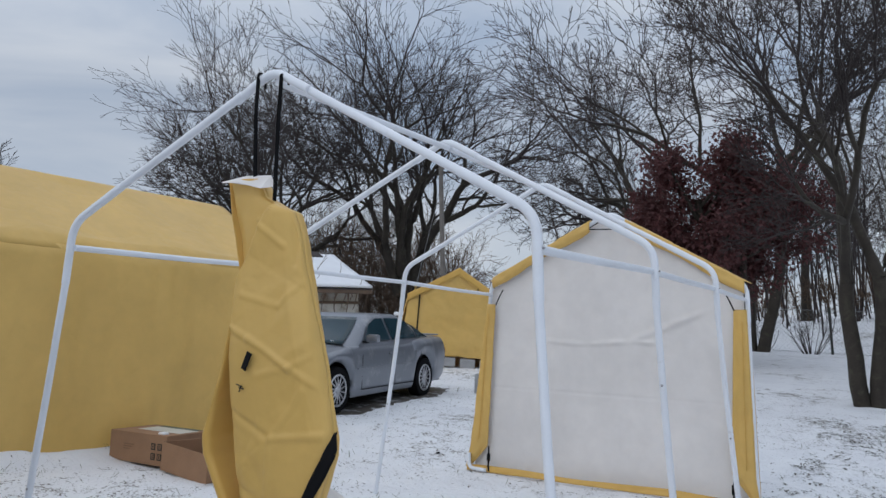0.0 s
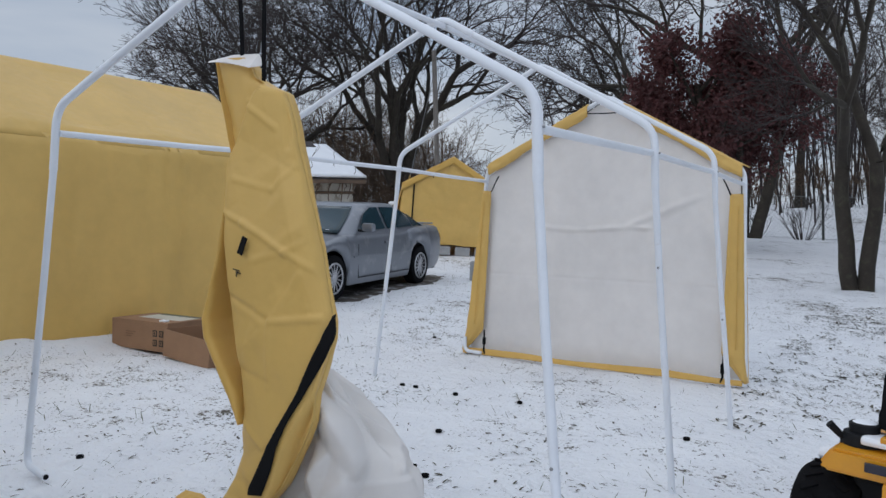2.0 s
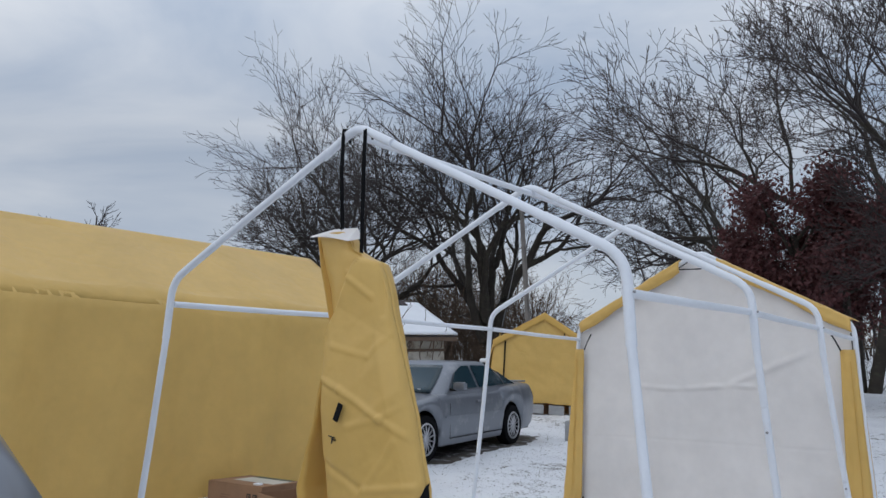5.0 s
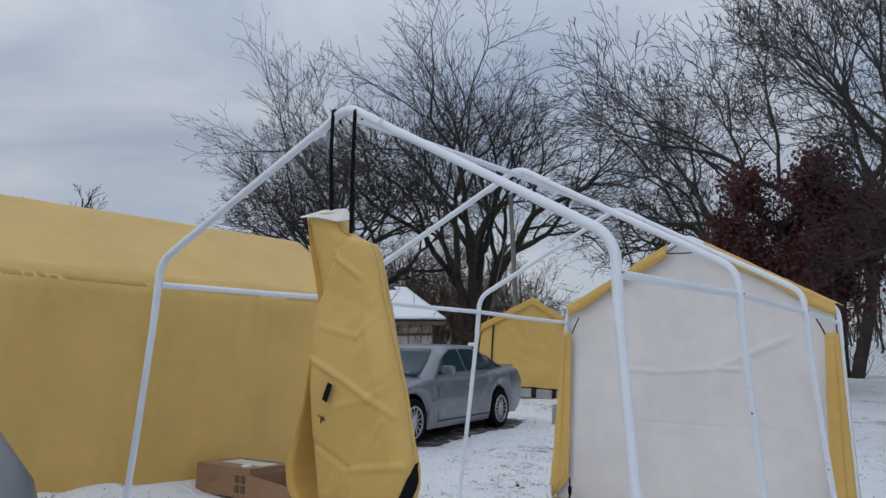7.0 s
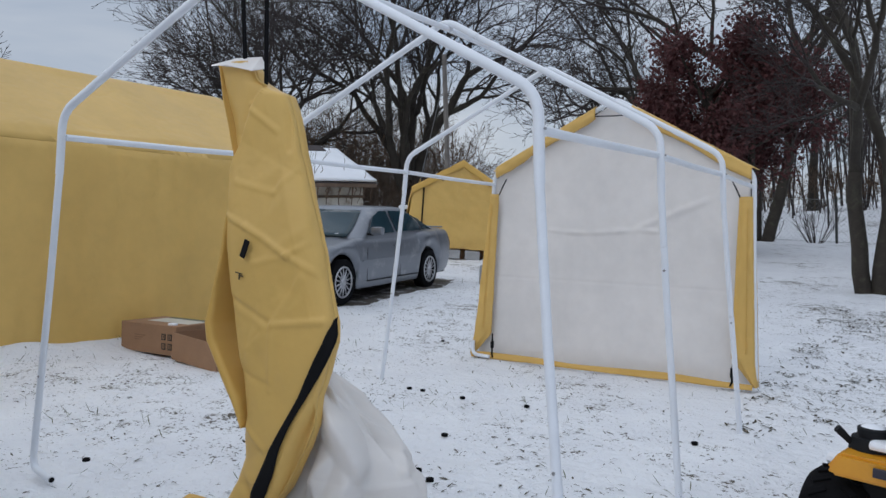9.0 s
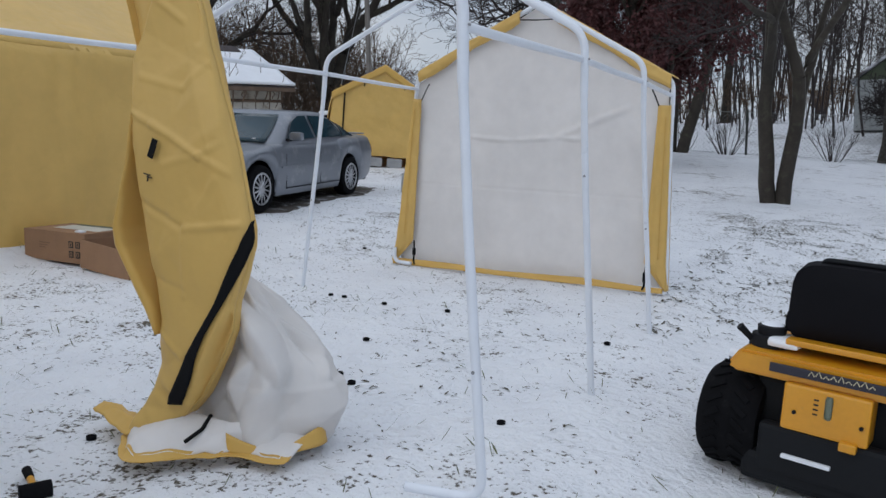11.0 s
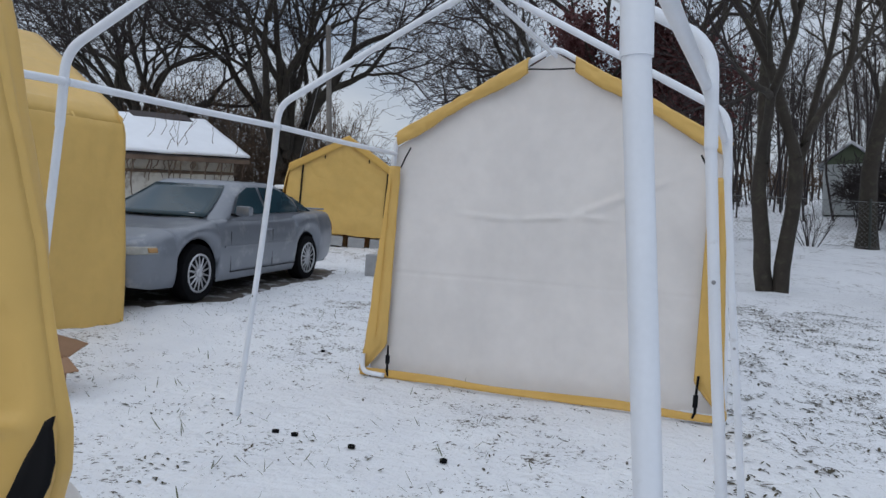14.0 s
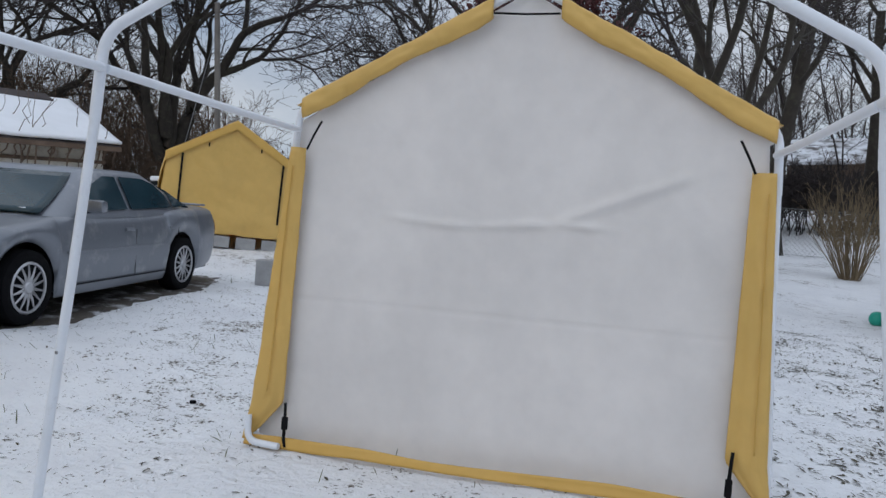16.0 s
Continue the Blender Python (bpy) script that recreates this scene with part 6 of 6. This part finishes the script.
def fence():
    root = thing("wire_fence", Matrix.Identity(4), "chain-link fence on dark steel posts", "fence")
    line = [(-12.5 + 4.3 * k, 25.6 - 0.28 * k + 0.02 * k * k) for k in range(10)]
    for x, y in line:
        p = at_ground(x, y)
        part("post", tubem([p + Vector((0, 0, -0.2)), p + Vector((0, 0, 1.55))], 0.040, 8), M_POST, root, smooth=True)
    v, q, n = [], [], 0

    def wire(a, b, r):
        nonlocal n
        side = (b - a).cross(Vector((0, 1, 0.3))).normalized() * r
        up = Vector((0, r, 0))
        for p in (a, b):
            v.extend((p + side, p - side * 0.5 + up, p - side * 0.5 - up))
        q.extend((n + i, n + (i + 1) % 3, n + 3 + (i + 1) % 3, n + 3 + i) for i in range(3))
        n += 6
    for (x0, y0), (x1, y1) in zip(line, line[1:]):
        a, b = at_ground(x0, y0), at_ground(x1, y1)
        for h, r in ((0.06, 0.006), (1.45, 0.012)):
            wire(a + Vector((0, 0, h)), b + Vector((0, 0, h)), r)
        steps = 30
        for k in range(-10, steps):
            f0, f1 = max(k / steps, 0), min((k + 10) / steps, 1)
            h0, h1 = 1.45 * (f0 * steps - k) / 10, 1.45 * (f1 * steps - k) / 10
            pa, pb = a.lerp(b, f0), a.lerp(b, f1)
            wire(pa + Vector((0, 0, h0)), pb + Vector((0, 0, h1)), 0.0032)
            wire(pa + Vector((0, 0, 1.45 - h0)), pb + Vector((0, 0, 1.45 - h1)), 0.0032)
    put_mesh("wire_mesh", mesh_np("wire_mesh", v, q), M_FENCE, root)


fence()


def bush(x, y, seed, h, stems, label, spread=0.5, material=None, r=0.012):
    root = thing("bush", Matrix.Translation(at_ground(x, y, -0.05)), label, "bush")
    rg = random.Random(seed)
    rows = []
    for _ in range(stems):
        a, s = rg.uniform(0, 6.28), rg.random() ** 0.6
        rows.append(((0.22 * s * math.cos(a), 0.22 * s * math.sin(a), 0), (spread * s * math.cos(a), spread * s * math.sin(a), 1), h * rg.uniform(0.6, 1.1), r * rg.uniform(0.6, 1.2)))
    lv = grow(seed, rows, ((3, 0.42, 26, 4, 0.6), (2, 0.4, 30, 3, 0.6)), up=0.06)
    v, f = join_tubes(lv, (5, 3, 3), 0.0045)
    put_mesh("twig_mass", mesh_np("twig_mass", v, f), material or M_STRAW, root)


M_STRAW = surface("dry_stems", (0.20, 0.15, 0.09), rough=0.9, vary=0.35, scale=3, fine=20, bump=0.0)
bush(5.77, 20.5, 301, 2.1, 90, "leafless bush of straw-coloured upright stems", 0.42)
bush(-0.2, 24.4, 302, 1.2, 24, "small leafless bush against the wire fence", 0.8, M_TWIG)
bush(3.0, 24.2, 303, 1.1, 22, "small leafless bush against the wire fence", 0.7, M_TWIG)
bush(-1.6, 24.6, 304, 1.0, 20, "small leafless bush against the wire fence", 0.7, M_TWIG)
for k in range(5):
    bush(-13.0 + 1.2 * k, 22.0 + 0.5 * k, 310 + k, 1.9, 30, "tangle of brown leafless brush behind the far shelter", 0.6, M_BRUSH, 0.014)


def dense_shrub(x, y, seed, w, h):
    root = thing("shrub", Matrix.Translation(at_ground(x, y, -0.1)), "dense dark leafless shrub before the brown house", "bush")
    rg = random.Random(seed)
    rows = [((rg.uniform(-w, w), rg.uniform(-0.7, 0.7), 0), (rg.uniform(-0.5, 0.5), rg.uniform(-0.5, 0.5), 1), h * rg.uniform(0.6, 1.0), 0.025) for _ in range(110)]
    lv = grow(seed, rows, ((8, 0.5, 45, 4, 0.6), (7, 0.5, 45, 3, 0.6)), up=0.0, wander=0.2)
    v, f = join_tubes(lv, (4, 3, 3), 0.012)
    put_mesh("twig_mass", mesh_np("twig_mass", v, f), M_TWIG, root)


dense_shrub(7.0, 29.0, 321, 2.3, 2.3)


def far_building(x, y, turn, w, d, h, rise_h, wall, roof_mat, label, snowy, gable_mat=None, window=False):
    root = thing("far_house", Matrix.Translation(at_ground(x, y, -0.1)) @ pose(0, 0, 0, 0, 0, turn), label, "house")
    part("wall", boxm(-w / 2, w / 2, 0, 0.2, 0, h), wall, root)
    part("wall", boxm(-w / 2, w / 2, d - 0.2, d, 0, h), wall, root)
    part("wall", boxm(-w / 2, -w / 2 + 0.2, 0.2, d - 0.2, 0, h), wall, root)
    part("wall", boxm(w / 2 - 0.2, w / 2, 0.2, d - 0.2, 0, h), wall, root)
    if gable_mat:
        part("gable", slab(bmesh.new(), [(-w / 2, 0.02, h), (w / 2, 0.02, h), (0, 0.02, h + rise_h)], (0, 0.1, 0)), gable_mat, root)
        for s in (-1, 1):
            part("roof", slab(bmesh.new(), [(s * (w / 2 + 0.2), -0.2, h - 0.1), (0, -0.2, h + rise_h + 0.02), (0, -0.2, h + rise_h + 0.14), (s * (w / 2 + 0.2), -0.2, h + 0.02)], (0, d + 0.4, 0)), roof_mat, root)
    else:
        for s, y0 in ((-1, -0.4), (1, d + 0.4)):
            part("roof", slab(bmesh.new(), [(-w / 2 - 0.3, y0, h - 0.05), (-w / 2 - 0.3, d / 2, h + rise_h), (-w / 2 - 0.3, d / 2, h + rise_h + 0.16), (-w / 2 - 0.3, y0, h + 0.11)], (w + 0.6, 0, 0)), M_PATCHY if snowy else roof_mat, root)
    if window:
        wf = part("window", boxm(-0.55, 0.55, -0.04, 0.02, 0.9, 1.9), M_CREAM, root)
        for a in (-0.48, 0.03):
            part("pane", boxm(a, a + 0.45, -0.055, -0.042, 0.97, 1.83), M_GLASS, wf)
    return root


far_building(4.75, 31.3, -6, 1.9, 3.6, 1.95, 0.75, M_SHED, M_PATCHY, "small grey shed with a dull green gable", True, M_GREEN)
far_building(12.0, 38.0, -14, 9.4, 6.0, 2.3, 1.3, M_BROWN, M_ROOFDARK, "brown bungalow with a snow-covered roof beyond the fence", True, window=True)


def low_shed():
    x, y = 4.30, 11.45
    root = thing("low_shed", Matrix.Translation(at_ground(x, y, 0.0)) @ pose(0, 0, 0, 0, 0, -18), "low outbuilding with pale lapped siding", "shed")
    part("base", boxm(0.03, 2.97, 0.03, 2.97, -0.1, 0.30), M_TRIM, root)
    part("core", boxm(0.01, 2.99, 0.01, 2.99, 0.30, 1.28), M_SIDING, root)
    for k in range(7):
        part("siding_board", slab(bmesh.new(), [(0, -0.020, 0.30 + 0.14 * k), (0, 0.006, 0.30 + 0.14 * k), (0, 0.006, 0.44 + 0.14 * k), (0, -0.004, 0.44 + 0.14 * k)], (3.0, 0, 0)), M_SIDING, root)
        part("siding_board", slab(bmesh.new(), [(-0.020, 0, 0.30 + 0.14 * k), (0.006, 0, 0.30 + 0.14 * k), (0.006, 0, 0.44 + 0.14 * k), (-0.004, 0, 0.44 + 0.14 * k)], (0, 3.0, 0)), M_SIDING, root)
    part("roof", boxm(-0.12, 3.1, -0.12, 3.1, 1.28, 1.38, 0.02), M_SNOWCAP, root)


low_shed()


def bin_with_snow():
    root = thing("storage_bin", Matrix.Translation(at_ground(-9.6, 15.6, 0.0)) @ pose(0, 0, 0, 0, 0, 30), "grey storage bin under a cap of snow", "bin")
    part("body", boxm(-0.7, 0.7, -0.4, 0.4, 0, 0.72, 0.03), M_BLOCK, root)
    part("lid", boxm(-0.74, 0.74, -0.44, 0.44, 0.72, 0.80, 0.02), M_TRIM, root)
    part("snow_cap", boxm(-0.72, 0.72, -0.42, 0.42, 0.80, 0.92, 0.05), M_SNOWCAP, root, smooth=True)


bin_with_snow()
